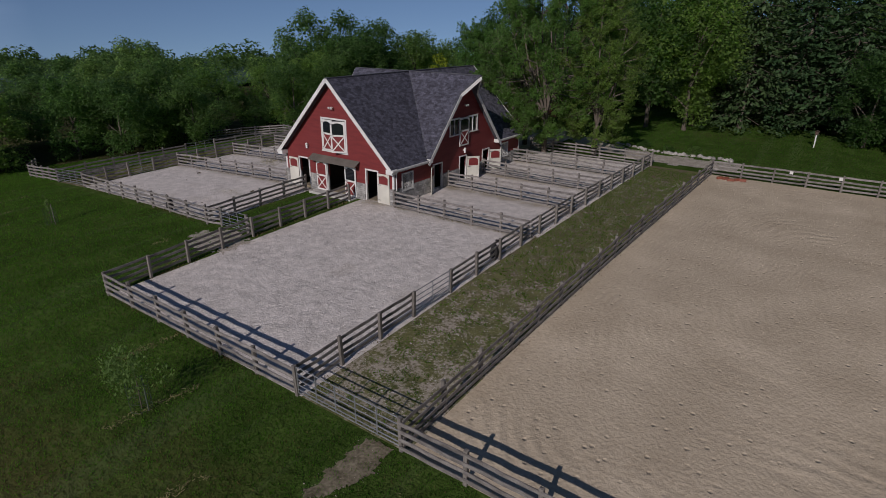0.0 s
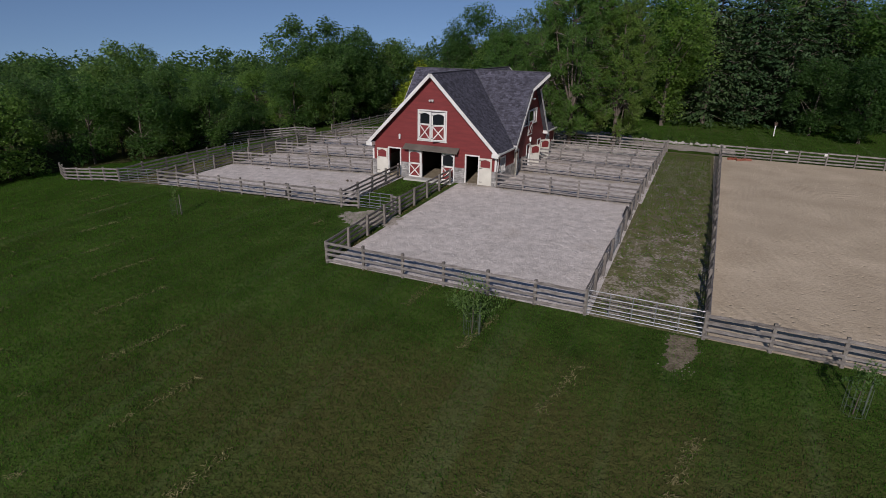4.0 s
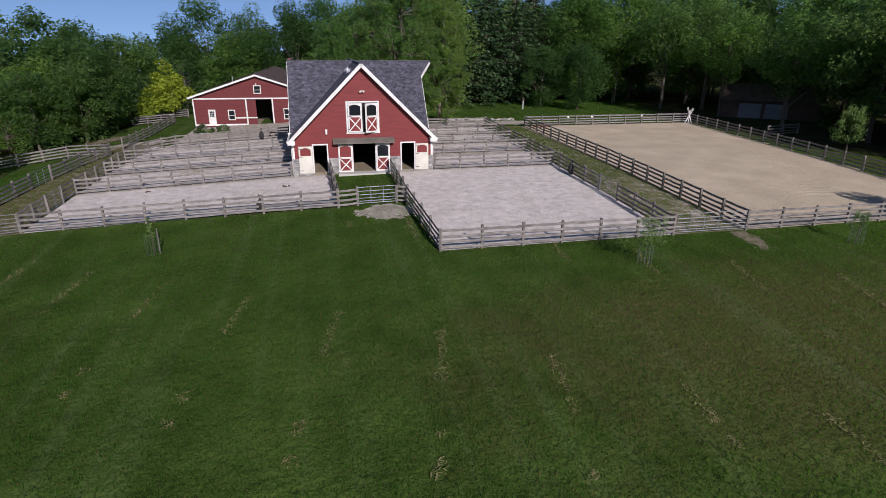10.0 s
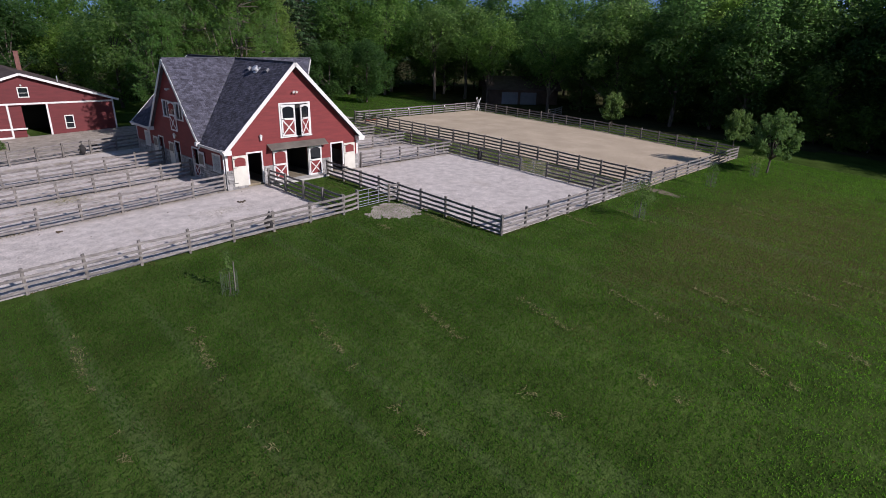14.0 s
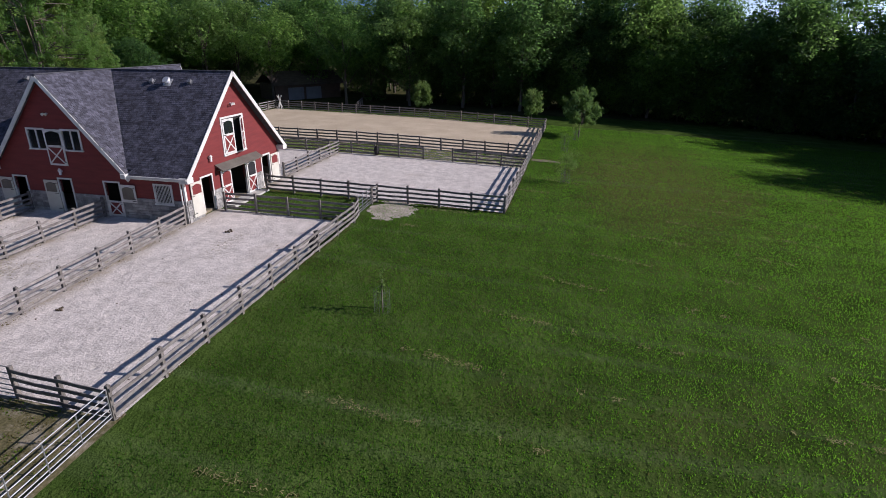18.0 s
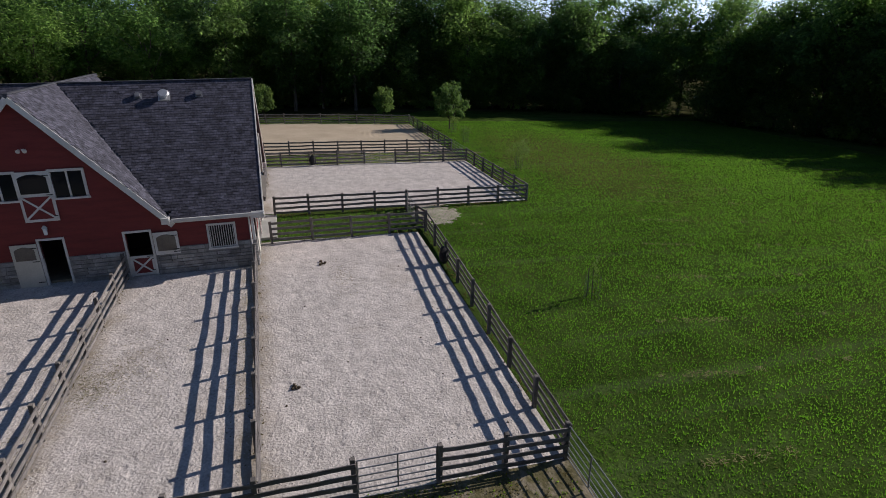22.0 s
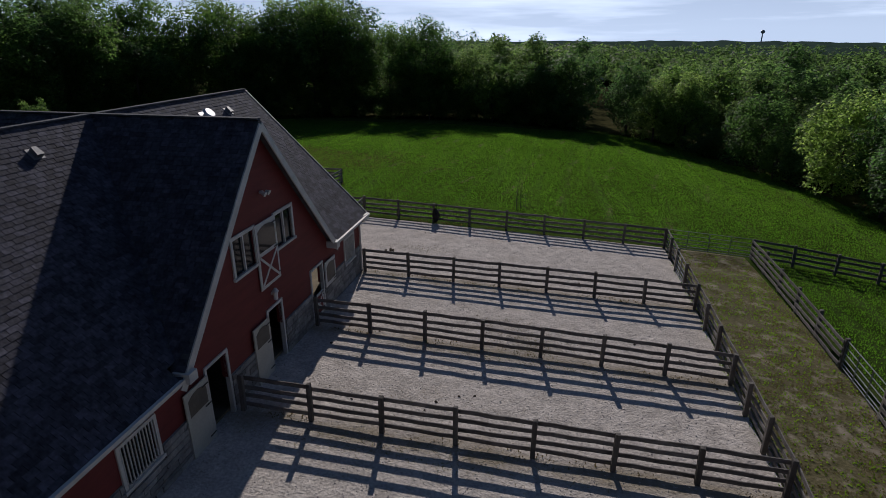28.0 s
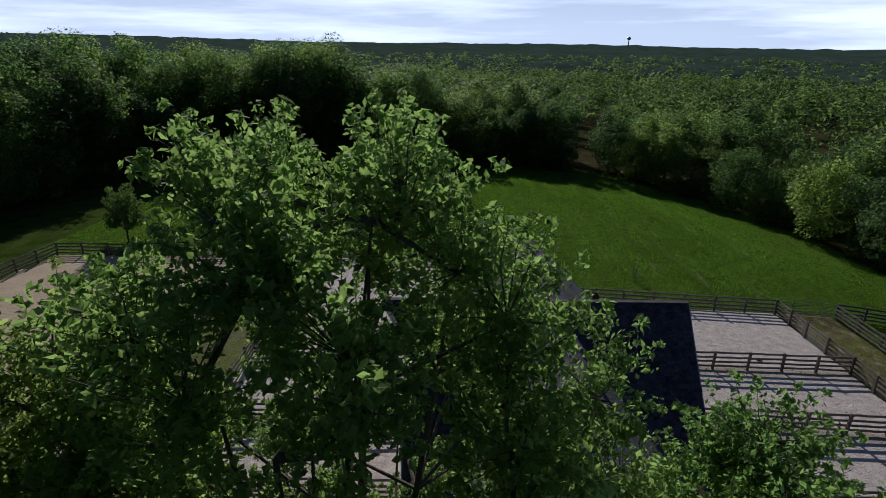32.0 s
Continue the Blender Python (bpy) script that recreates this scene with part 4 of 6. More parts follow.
# awning over the aisle door
part("awning", prism([(-2.6, -0.02, 2.92), (2.6, -0.02, 2.92), (2.6, -0.62, 2.56), (-2.6, -0.62, 2.56)], (0, 0, -1), 0.06), AWN, barn, "brown metal awning")
for x in (-2.4, 0.0, 2.4):
    part("awning_bracket", bar((x, -0.02, 2.5), (x, -0.55, 2.56), 0.06, 0.06), AWN, barn)


def lamp_on(place, u, z):
    p, q = place(u, -0.02, z), place(u, -0.16, z + 0.02)
    arm = part("wall_lamp", tube(p, q, 0.05), WHITE, barn, "white twin flood lamp")
    for k in (-1, 1):
        a = place(u + k * 0.13, -0.18, z + 0.02)
        part("lamp_head", tube(a, a + (place(u, -0.3, z - 0.12) - place(u, 0, z)) * 0.45, 0.05, 0.095), WHITE, arm)


def lantern_on(place, u, z):
    """A small white wall lantern under a hood."""
    back = part("wall_lantern", tube(place(u, 0.0, z), place(u, -0.1, z), 0.06), WHITE, barn, "small white wall lantern")
    c = place(u, -0.16, z)
    part("lantern_body", tube(c + Vector((0, 0, -0.22)), c + Vector((0, 0, 0.1)), 0.075, 0.09, 10), LAMPGLASS, back)
    part("lantern_hood", tube(c + Vector((0, 0, 0.1)), c + Vector((0, 0, 0.22)), 0.13, 0.04, 10), WHITE, back)


lamp_on(front_place, 0.0, 6.75)
lantern_on(front_place, -3.1, 3.5)

for place, tilt in ((west_place, 0), (east_place, 1)):
    for u in (1.6, 16.45):
        m = frame_matrix(place, u, 1.0)
        outline_trim(barn, m, 1.2, 1.2, t=0.1, name="barred_window_frame")
        # added dark sheet behind the bars, painted as the stall's shade
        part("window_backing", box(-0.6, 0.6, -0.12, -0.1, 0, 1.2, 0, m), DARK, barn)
        bars = part("bar_rail", box(-0.6, 0.6, 0.0, 0.03, 0.02, 0.06, 0, m), WHITE, barn)
        for k in range(11):
            x = -0.55 + 0.11 * k
            part("window_bar", box(x - 0.014, x + 0.014, 0.002, 0.03, 0.0, 1.2, 0, m), WHITE, bars)
    # first door: lower half shut, upper half swung flat
    m = frame_matrix(place, 5.505, -0.15)
    outline_trim(barn, m, 1.11, 2.32, t=0.1, sill=False)
    if not tilt:
        leaf(barn, m @ Matrix.Translation((0, -0.04, 0.03)), 1.09, 1.05, WHITE, RED, None, 0.98, name="dutch_door_lower")
        um = frame_matrix(place, 4.24, 0.92) @ Matrix.Translation((0, 0.07, 0))
        leaf(barn, um, 1.14, 1.18, WHITE, None, AWN, 0.1, name="dutch_door_upper")
    else:
        lm = swung(frame_matrix(place, 4.36, 0.02) @ Matrix.Translation((0, 0.08, 0)), 1.1, 1, 24)
        leaf(barn, lm, 1.1, 2.2, CREAM, None, RED, 1.35, name="stall_door")
    for u, w in ((9.25, 0.98), (13.005, 1.03)):
        m = frame_matrix(place, u, -0.15)
        outline_trim(barn, m, w, 2.32, t=0.1, sill=False)
        lm = swung(frame_matrix(place, u + w / 2 + 0.66, -0.13) @ Matrix.Translation((0, 0.07, 0)), 1.1, -1, 0 if not tilt else 40)
        leaf(barn, lm, 1.1, 2.2, CREAM, None, AWN if not tilt else RED, 1.3, name="stall_door")
    # loft window group with a shut loft door in the middle
    for u, w in ((7.91, 1.28), (10.69, 1.26)):
        m = frame_matrix(place, u, 4.2)
        fr = outline_trim(barn, m, w, 1.23, t=0.12, name="loft_window_frame")
        part("mullion", box(-0.035, 0.035, -0.06, 0.02, 0, 1.23, 0, m), WHITE, fr)
        for k in (-1, 1):
            part("pane", box(k * w / 4 - w / 4 + 0.02, k * w / 4 + w / 4 - 0.02, -0.06, -0.05, 0.02, 1.21, 0, m), GLASS, fr)
    m = frame_matrix(place, 9.31, 3.12)
    leaf(barn, m @ Matrix.Translation((0, 0.03, 0)), 1.42, 2.38, WHITE, RED, GLASS, 1.25, name="loft_door")
    lamp_on(place, 9.33, 6.5)
    lantern_on(place, 9.3, 2.72)

# roof vents on the west slope
for y, big in ((2.3, 0), (4.05, 1), (5.35, 0), (12.5, 0), (14.2, 1), (16.2, 0)):
    c = main_top(-0.8 if big else -0.76, y)
    n, down = Vector((-RS, 0, 1)).normalized(), Vector((-1, 0, -RS)).normalized()
    side = Vector((0, 1, 0))
    if big:
        v = part("roof_vent", tube(c - n * 0.05, c + n * 0.26, 0.17, 0.17, 14), ALU, barn, "round grey roof vent")
        part("vent_cap", tube(c + n * 0.24, c + n * 0.34, 0.30, 0.23, 18), ALU, v)
        part("vent_flange", prism([c + n * 0.012 + a * side * 0.3 + b * down * 0.3 for a, b in ((-1, -1), (1, -1), (1, 1), (-1, 1))], n, 0.03), ALU, v)
    else:
        v = part("roof_vent", prism([c + n * 0.012 + a * side * 0.2 + b * down * 0.2 for a, b in ((-1, -1), (1, -1), (1, 1), (-1, 1))], n, 0.03), VENT, barn, "small dark grey hooded roof vent")
        part("hood", prism([c + n * 0.04 + a * side * (0.13 if b > 0 else 0.08) + b * down * 0.15 for a, b in ((-1, -1), (1, -1), (1, 1), (-1, 1))], n, 0.15), VENT, v)

# north gable: crossed loft doors in white frames
m = frame_matrix(back_place, 0, 3.36)
outline_trim(barn, m, 2.52, 2.46, t=0.12, name="loft_door_frame")
for side in (-1, 1):
    lm = swung(frame_matrix(back_place, side * 0.64, 3.38) @ Matrix.Translation((0, 0.02, 0)), 1.18, side, 26 if side < 0 else 3)
    leaf(barn, lm, 1.18, 2.4, WHITE, RED, GLASS, 1.3, name="loft_door")
# added dark sheet, the shade seen between the north loft doors
part("loft_shade_sheet", box(-1.26, 1.26, BL - 0.14, BL - 0.1, 3.3, 5.85), DARK, barn)
m = frame_matrix(back_place, 0, 0)
outline_trim(barn, m, 3.0, 2.6, sill=False)

# ---- fences ----
rf = random.Random(31)
board_meshes, post_meshes = [], []
for k in range(5):
    bm = bmesh.new()
    n = 4
    rings = []
    for i in range(n + 1):
        x = i / n
        dz, dy = rf.uniform(-0.014, 0.014), rf.uniform(-0.01, 0.01)
        rings.append([bm.verts.new((x, dy + a * 0.017, dz + b * 0.072)) for a, b in ((-1, -1), (1, -1), (1, 1), (-1, 1))])
    for i in range(n):
        for j in range(4):
            bm.faces.new((rings[i][j], rings[i][(j + 1) % 4], rings[i + 1][(j + 1) % 4], rings[i + 1][j]))
    bm.faces.new(rings[0][::-1])
    bm.faces.new(rings[-1])
    bmesh.ops.recalc_face_normals(bm, faces=bm.faces)
    me = bpy.data.meshes.new("board")
    bm.to_mesh(me)
    bm.free()
    me.materials.append(WOOD)
    board_meshes.append(me)
for k in range(3):
    bm = box(-0.075, 0.075, -0.075, 0.075, -0.35, 1.0, 0.012)
    for v in bm.verts:
        if v.co.z > 0.9:
            v.co.z += v.co.x * rf.uniform(-0.2, 0.3)
            v.co.x += rf.uniform(-0.006, 0.006)
    me = bpy.data.meshes.new("post")
    bm.to_mesh(me)
    bm.free()
    me.materials.append(POSTWOOD)
    post_meshes.append(me)
FENCE_H = 1.38
RAILS = (0.24, 0.56, 0.88, 1.22)


def fence(points, label="weathered grey four-board wooden fence", side=1, bay=2.44, rails=RAILS, height=FENCE_H, first=True, last=True, post=1.0, jitter=1.0):
    """A board fence along a line of plan points; boards on one side of the posts."""
    x0, y0 = points[0]
    run = thing("board_fence", label, "fence", "board fences", at=(x0, y0, gz(x0, y0)))
    z0 = gz(x0, y0)
    nodes = []
    for (ax, ay), (bx, by) in zip(points, points[1:]):
        n = max(1, round(math.hypot(bx - ax, by - ay) / bay))
        nodes += [(ax + (bx - ax) * i / n, ay + (by - ay) * i / n) for i in range(n)]
    nodes.append(points[-1])
    local = [Vector((x - x0, y - y0, gz(x, y) - z0)) for x, y in nodes]
    for i, p in enumerate(local):
        if (i == 0 and not first) or (i == len(local) - 1 and not last):
            continue
        ob = new("post", rf.choice(post_meshes))
        ob.parent = run
        way = math.degrees(math.atan2(*((local[min(i + 1, len(local) - 1)] - local[max(i - 1, 0)]).yx)))
        ob.matrix_basis = Matrix.Translation(p) @ pose(0, 0, 0, rf.uniform(-1.5, 1.5), rf.uniform(-1.5, 1.5), way + rf.choice((0, 180))) @ Matrix.Diagonal((post, post, height + 0.05 * rf.uniform(-1, 1), 1))
    for p, q in zip(local, local[1:]):
        d = (q - p)
        s = Vector((-d.y, d.x, 0)).normalized() * 0.094 * side
        for h in rails:
            a = p + s + Vector((0, 0, h + jitter * rf.uniform(-0.03, 0.03)))
            b = q + s + Vector((0, 0, h + jitter * rf.uniform(-0.03, 0.03)))
            w = b - a
            m = w.to_track_quat("X", "Z").to_matrix().to_4x4()
            m.translation = a - w.normalized() * 0.02
            ob = new("board", rf.choice(board_meshes))
            ob.parent = run
            ob.matrix_basis = m @ Matrix.Diagonal((w.length + 0.02, 1, 1, 1))
    return run


def gate(a, b, label="galvanised steel tube gate", height=1.2, bars=6, uprights=2):
    """A tube gate hung between two posts."""
    (ax, ay), (bx, by) = a, b
    za, zb = gz(ax, ay) + 0.16, gz(bx, by) + 0.16
    g = thing("tube_gate", label, "gate", "steel gates", at=(ax, ay, za))
    d = Vector((bx - ax, by - ay, zb - za))
    d = d * ((d.length - 0.16) / d.length)
    o = d.normalized() * 0.08
    for k in range(bars):
        z = Vector((0, 0, (k / (bars - 1)) ** 1.25 * (height - 0.05)))
        part("gate_bar", tube(o + z, o + d + z, 0.022, sides=6), STEEL, g)
    for k in range(uprights + 2):
        p = o + d * (k / (uprights + 1))
        part("gate_upright", tube(p, p + Vector((0, 0, height - 0.05)), 0.026, sides=6), STEEL, g)
    return g


A, B, C = (2.75, -19.35), (17.4, -19.35), (22.55, -19.35)
P2, P1, D = (2.3, -9.9), (-2.6, -10.05), (-22.75, -9.4)
# front paddock
fence([A, B], "weathered grey four-board fence along the meadow", -1)
fence([A, P2, (2.25, -0.9)], "weathered board fence of the front paddock", 1, first=False)
fence([B, (17.45, -12.2)], "weathered board fence beside the lane", 1, first=False)
gate((17.45, -12.2), (17.5, -9.2), "small grey steel gate in the lane fence", bars=6, uprights=1)
fence([(17.5, -9.2), (17.55, 6.0), (17.9, 24.2)], "weathered board fence beside the worn lane", 1)
gate(B, C, "wide galvanised steel gate across the lane", uprights=4)
# east runs
for y in (-0.2, 6.9, 12.4, 18.4, 24.2):
    fence([(6.2 if y < 18 else 5.0, y), (17.55 + 0.019 * max(0, y - 6), y)], "weathered board fence between the east runs", -1, last=False)
# arena
fence([C, (23.3, 24.1)], "long weathered board fence of the riding arena", -1)
fence([(23.3, 24.1), (48.0, 24.1)], "weathered board fence at the arena's north end", 1, first=False)
fence([(48.0, 24.1), (43.0, -19.35)], "weathered board fence at the arena's wooded side", 1, first=False)
fence([C, (43.0, -19.35)], "weathered board fence of the arena along the meadow", -1, first=False, last=False)
fence([(49.5, 10.6), (55.3, 12.1)], "short pale board fence behind the arena", 1)
# green pen before the barn
fence([P1, (-2.95, -0.7)], "weathered board fence of the small grass pen", -1, first=False)
fence([P1, (-1.25, -9.8)], "short weathered board fence beside the gate", -1, bay=1.2)
gate((-1.25, -9.8), (1.55, -9.75), "galvanised steel gate of the grass pen", uprights=2)
fence([(1.55, -9.75), P2], "short weathered board fence beside the gate", -1, bay=1.0, last=False)
# west paddock and runs
fence([D, P1], "weathered board fence of the west paddock along the meadow", -1)
fence([D, (-22.7, -5.3)], "dark weathered board fence at the lane", 1, bay=2.1, first=False)
gate((-22.7, -5.3), (-22.7, -2.85), "small steel gate of the west paddock", uprights=1)
fence([(-22.7, -2.85), (-22.7, -0.2), (-22.65, 6.35), (-22.65, 12.1)], "dark weathered board fence at the lane", 1, bay=2.2)
for ya, yb, xb in ((0.15, -0.2, -22.7), (6.3, 6.35, -22.65), (12.3, 12.1, -22.65)):
    fence([(-6.15, ya), (xb, yb)], "weathered board fence between the west runs", 1, last=False)
arc = [(-22.65 + 4.8 * (1 - math.cos(k * math.pi / 10)) * 0.9, 12.0 + 8.4 * math.sin(k * math.pi / 10)) for k in range(6)]
fence(arc + [(-12.0, 21.2), (-5.0, 21.8)], "weathered board fence curving round the last run", 1, bay=2.3, first=False)
O = (-27.95, -9.5)
gate(D, O, "wide galvanised steel gate across the lane", uprights=3)
fence([O, (-27.55, 3.6)], "pale weathered board fence of the lane", -1)
gate((-27.55, 3.6), (-27.4, 7.1), "steel gate in the lane fence", uprights=2)
fence([(-27.4, 7.1), (-26.9, 12.5), (-25.9, 17.9)], "weathered board fence of the lane", -1)
fence([(-25.9, 17.9), (-31.0, 20.3), (-37.5, 18.0), (-41.0, 12.5)], "weathered board fence round a side meadow", 1, first=False)
fence([O, (-37.2, -8.7), (-41.5, -6.5)], "weathered board fence towards the woods", 1, first=False)
fence([(-25.7, 21.5), (-25.1, 30.4), (-25.1, 44.6)], "weathered board fence beside the low barn", -1)
fence([(-25.1, 44.6), (-34.0, 48.5)], "weathered board fence near the trees", 1)
fence([(-24.5, 51.0), (-34.0, 55.0)], "weathered board fence near the trees", 1)

# ---- low barn behind ----
AX, AY, AW, AE, AZ = -11.95, 35.5, 8.6, 3.8, 6.75
low = thing("low_barn", "low red barn with white trim and brown shingle roof", "barn", at=(AX, AY, gz(AX, AY)), rz=-1.6)


def low_place(u, d, z):
    return Vector((u, d, z))


slope = (AZ - AE) / (AW + 0.4)
low_holes = [(-1.5, 1.9, -1, 3.42)]
part("front_wall", wall_mesh(-AW, AW, -0.6, AZ, low_holes, [(slope, 1, AZ - 0.12), (-slope, 1, AZ - 0.12)], low_place, 0.2), OLDRED, low)
part("back_wall", wall_mesh(-AW, AW, -0.6, AZ, [], [(slope, 1, AZ - 0.12), (-slope, 1, AZ - 0.12)], lambda u, d, z: Vector((u, 28 - d, z)), 0.2), OLDRED, low)
for s in (-1, 1):
    part("side_wall", box(min(s * (AW - 0.2), s * AW), max(s * (AW - 0.2), s * AW), 0.2, 27.8, -0.6, AE + 0.1), OLDRED, low)
    part("roof_slope", prism([(0, -0.5, AZ), (s * (AW + 0.5), -0.5, AZ - slope * (AW + 0.5)), (s * (AW + 0.5), 28.5, AZ - slope * (AW + 0.5)), (0, 28.5, AZ)], (0, 0, -1), 0.12), BROWNROOF, low)
    part("rake_board", bar((0, -0.52, AZ - 0.1), (s * (AW + 0.5), -0.52, AZ - 0.1 - slope * (AW + 0.5)), 0.24, 0.05), WHITE, low)
    part("corner_board", box(min(s * AW, s * (AW - 0.16)), max(s * AW, s * (AW - 0.16)), -0.03, 0.02, -0.3, AE), WHITE, low)
part("belt_board", box(-AW, AW, -0.04, -0.002, 3.46, 3.64), WHITE, low)
part("base_board", box(-AW, -1.6, -0.035, -0.002, -0.1, 0.12), WHITE, low)
part("base_board", box(2.05, AW, -0.035, -0.002, -0.1, 0.12), WHITE, low)
for x in (-1.58, 1.98):
    part("door_post", box(x - 0.09, x + 0.09, -0.05, 0.02, -0.1, 3.46), WHITE, low)
part("slid_door", box(-1.5, -0.3, 0.24, 0.3, 0.0, 3.4), OLDRED, low)
part("kick_rail", box(-3.3, -0.2, -0.06, -0.02, 0.85, 1.02), WHITE, low)
part("floor", box(-AW + 0.2, AW - 0.2, 0.2, 27.8, -0.4, 0.0), BEDDING, low)
part("inner_wall", box(-AW + 0.2, AW - 0.2, 6.0, 6.1, 0, 3.4), DARK, low)
for u, z0, z1, w in ((-3.62, 0.75, 1.95, 0.75), (3.85, 0.75, 2.05, 0.7), (0.1, 4.3, 5.2, 0.8)):
    m = Matrix.Translation((u, 0, z0)) @ Matrix.Diagonal((1, -1, 1, 1))
    fr = link("window_frame", box(-w / 2 - 0.1, w / 2 + 0.1, -0.05, -0.002, -0.1, z1 - z0 + 0.1, 0, Matrix.Translation((u, 0, z0))), WHITE, low)
    part("pane", box(-w / 2, w / 2, -0.06, -0.045, (z1 - z0) * 0.45, z1 - z0, 0, Matrix.Translation((u, 0, z0))), GLASS, fr)
    part("pane", box(-w / 2, w / 2, -0.06, -0.045, 0.0, (z1 - z0) * 0.4, 0, Matrix.Translation((u, 0, z0))), GLASS, fr)
dr = link("white_door", box(-6.7, -5.75, -0.06, -0.002, 0.0, 2.1), WHITE, low)
for i in range(3):
    for j in range(3):
        part("pane", box(-6.52 + 0.2 * i, -6.35 + 0.2 * i, -0.068, -0.055, 1.1 + 0.27 * j, 1.33 + 0.27 * j), GLASS, dr)
part("vent_lamp", tube((0.0, -0.02, 5.5), (0.0, -0.2, 5.45), 0.08), WHITE, low)
ch = link("chimney", box(2.75, 3.3, 22.5, 23.05, 5.2, 8.1), BRICK, low)
part("chimney_cap", box(2.69, 3.36, 22.44, 23.11, 8.1, 8.24), BRICK, ch)
for x, y in ((-4.0, 6.0), (4.6, 7.0)):
    part("vent_pipe", tube((x, y, AZ - slope * abs(x) - 0.1), (x, y, AZ - slope * abs(x) + 0.7), 0.06), ALU, low)

# ---- shed among the eastern trees ----
shed = thing("garage", "dark garage with two grey-blue doors under the trees", "shed", at=(62.0, 25.0, gz(62, 25)), rz=-37)
part("wall", box(-6.5, 6.5, 0.2, 7.0, -0.3, 2.9), BROWNWALL, shed)
for x in (-2.6, 0.9):
    part("garage_door", box(x - 1.5, x + 1.5, 0.1, 0.2, 0.0, 2.2), GARAGE, shed)
part("door_surround", box(-6.5, 6.5, 0.12, 0.199, 2.22, 2.9), BROWNWALL, shed)
for s in (-1, 1):
    part("roof_slope", prism([(-7, 3.6, 4.9), (7, 3.6, 4.9), (7, 3.6 + s * 4.2, 2.75), (-7, 3.6 + s * 4.2, 2.75)], (0, 0, -1), 0.14), BROWNROOF, shed)

# ---- trees ----
def leaf_cloud(centres, radii, counts, size, rng, droop=0.0, flat_up=0.95, shell=0.75, quads=False):
    """Leaf faces scattered over the shells of clumps; arrays of vertices and faces."""
    c = np.repeat(centres, counts, 0)
    r = np.repeat(radii, counts)
    n = len(c)
    d = rng.normal(size=(n, 3))
    d /= np.linalg.norm(d, axis=1, keepdims=True)
    rad = r * (shell + (1 - shell) * rng.rand(n) ** 0.5) * (1 + 0.12 * rng.normal(size=n))
    p = c + d * rad[:, None] * np.array([1, 1, 0.8])
    nor = d * 0.62 + rng.normal(size=(n, 3)) * 0.5 + np.array([0, 0, flat_up])
    nor /= np.linalg.norm(nor, axis=1, keepdims=True)
    t = np.cross(nor, rng.normal(size=(n, 3)))
    t /= np.linalg.norm(t, axis=1, keepdims=True)
    if droop:
        t = t * (1 - droop) + np.array([0, 0, -1.0]) * droop
        t /= np.linalg.norm(t, axis=1, keepdims=True)
    b = np.cross(nor, t)
    s = size * (0.6 + 0.8 * rng.rand(n))[:, None]
    if not quads:
        v = np.stack([p - t * s * 0.55 - b * s * 0.42, p - t * s * 0.45 + b * s * 0.42, p + t * s * 0.65 + nor * s * 0.1], 1).reshape(-1, 3)
        return v, np.arange(3 * n).reshape(-1, 3)
    v = np.stack([p - t * s * 0.6, p + b * s * 0.36 + nor * s * 0.08, p + t * s * 0.6, p - b * s * 0.36 + nor * s * 0.08], 1).reshape(-1, 3)
    return v, np.arange(4 * n).reshape(-1, 4)


def plain_mesh(name, v, f, mat):
    me = bpy.data.meshes.new(name)
    me.from_pydata(v.tolist(), [], f.tolist())
    me.materials.append(mat)
    return me


def trunk_mesh(h, r, tips, rng, lean=0.0, sides=7):
    bm = bmesh.new()
    pts = [Vector((0, 0, -0.4))]
    for k in range(1, 6):
        pts.append(Vector((lean * k + rng.normal() * 0.10, rng.normal() * 0.10, h * k / 5)))
    for k in range(5):
        add_tube(bm, pts[k], pts[k + 1], r * (1 - 0.16 * k), r * (1 - 0.16 * (k + 1)), sides, caps=False)
    for t in tips:
        t = Vector(t)
        k = min(4, max(1, int(4.2 * min(1, t.z / (h * 1.6)))))
        s = pts[k].lerp(pts[k + 1], rng.rand())
        mid = s.lerp(t, 0.5) + Vector((rng.normal() * 0.25, rng.normal() * 0.25, -0.1 + rng.rand() * 0.4))
        add_tube(bm, s, mid, r * 0.36, r * 0.2, 5, caps=False)
        add_tube(bm, mid, t, r * 0.2, r * 0.07, 5, caps=False)
    me = bpy.data.meshes.new("trunk")
    bm.to_mesh(me)
    bm.free()
    me.materials.append(BARK)
    return me


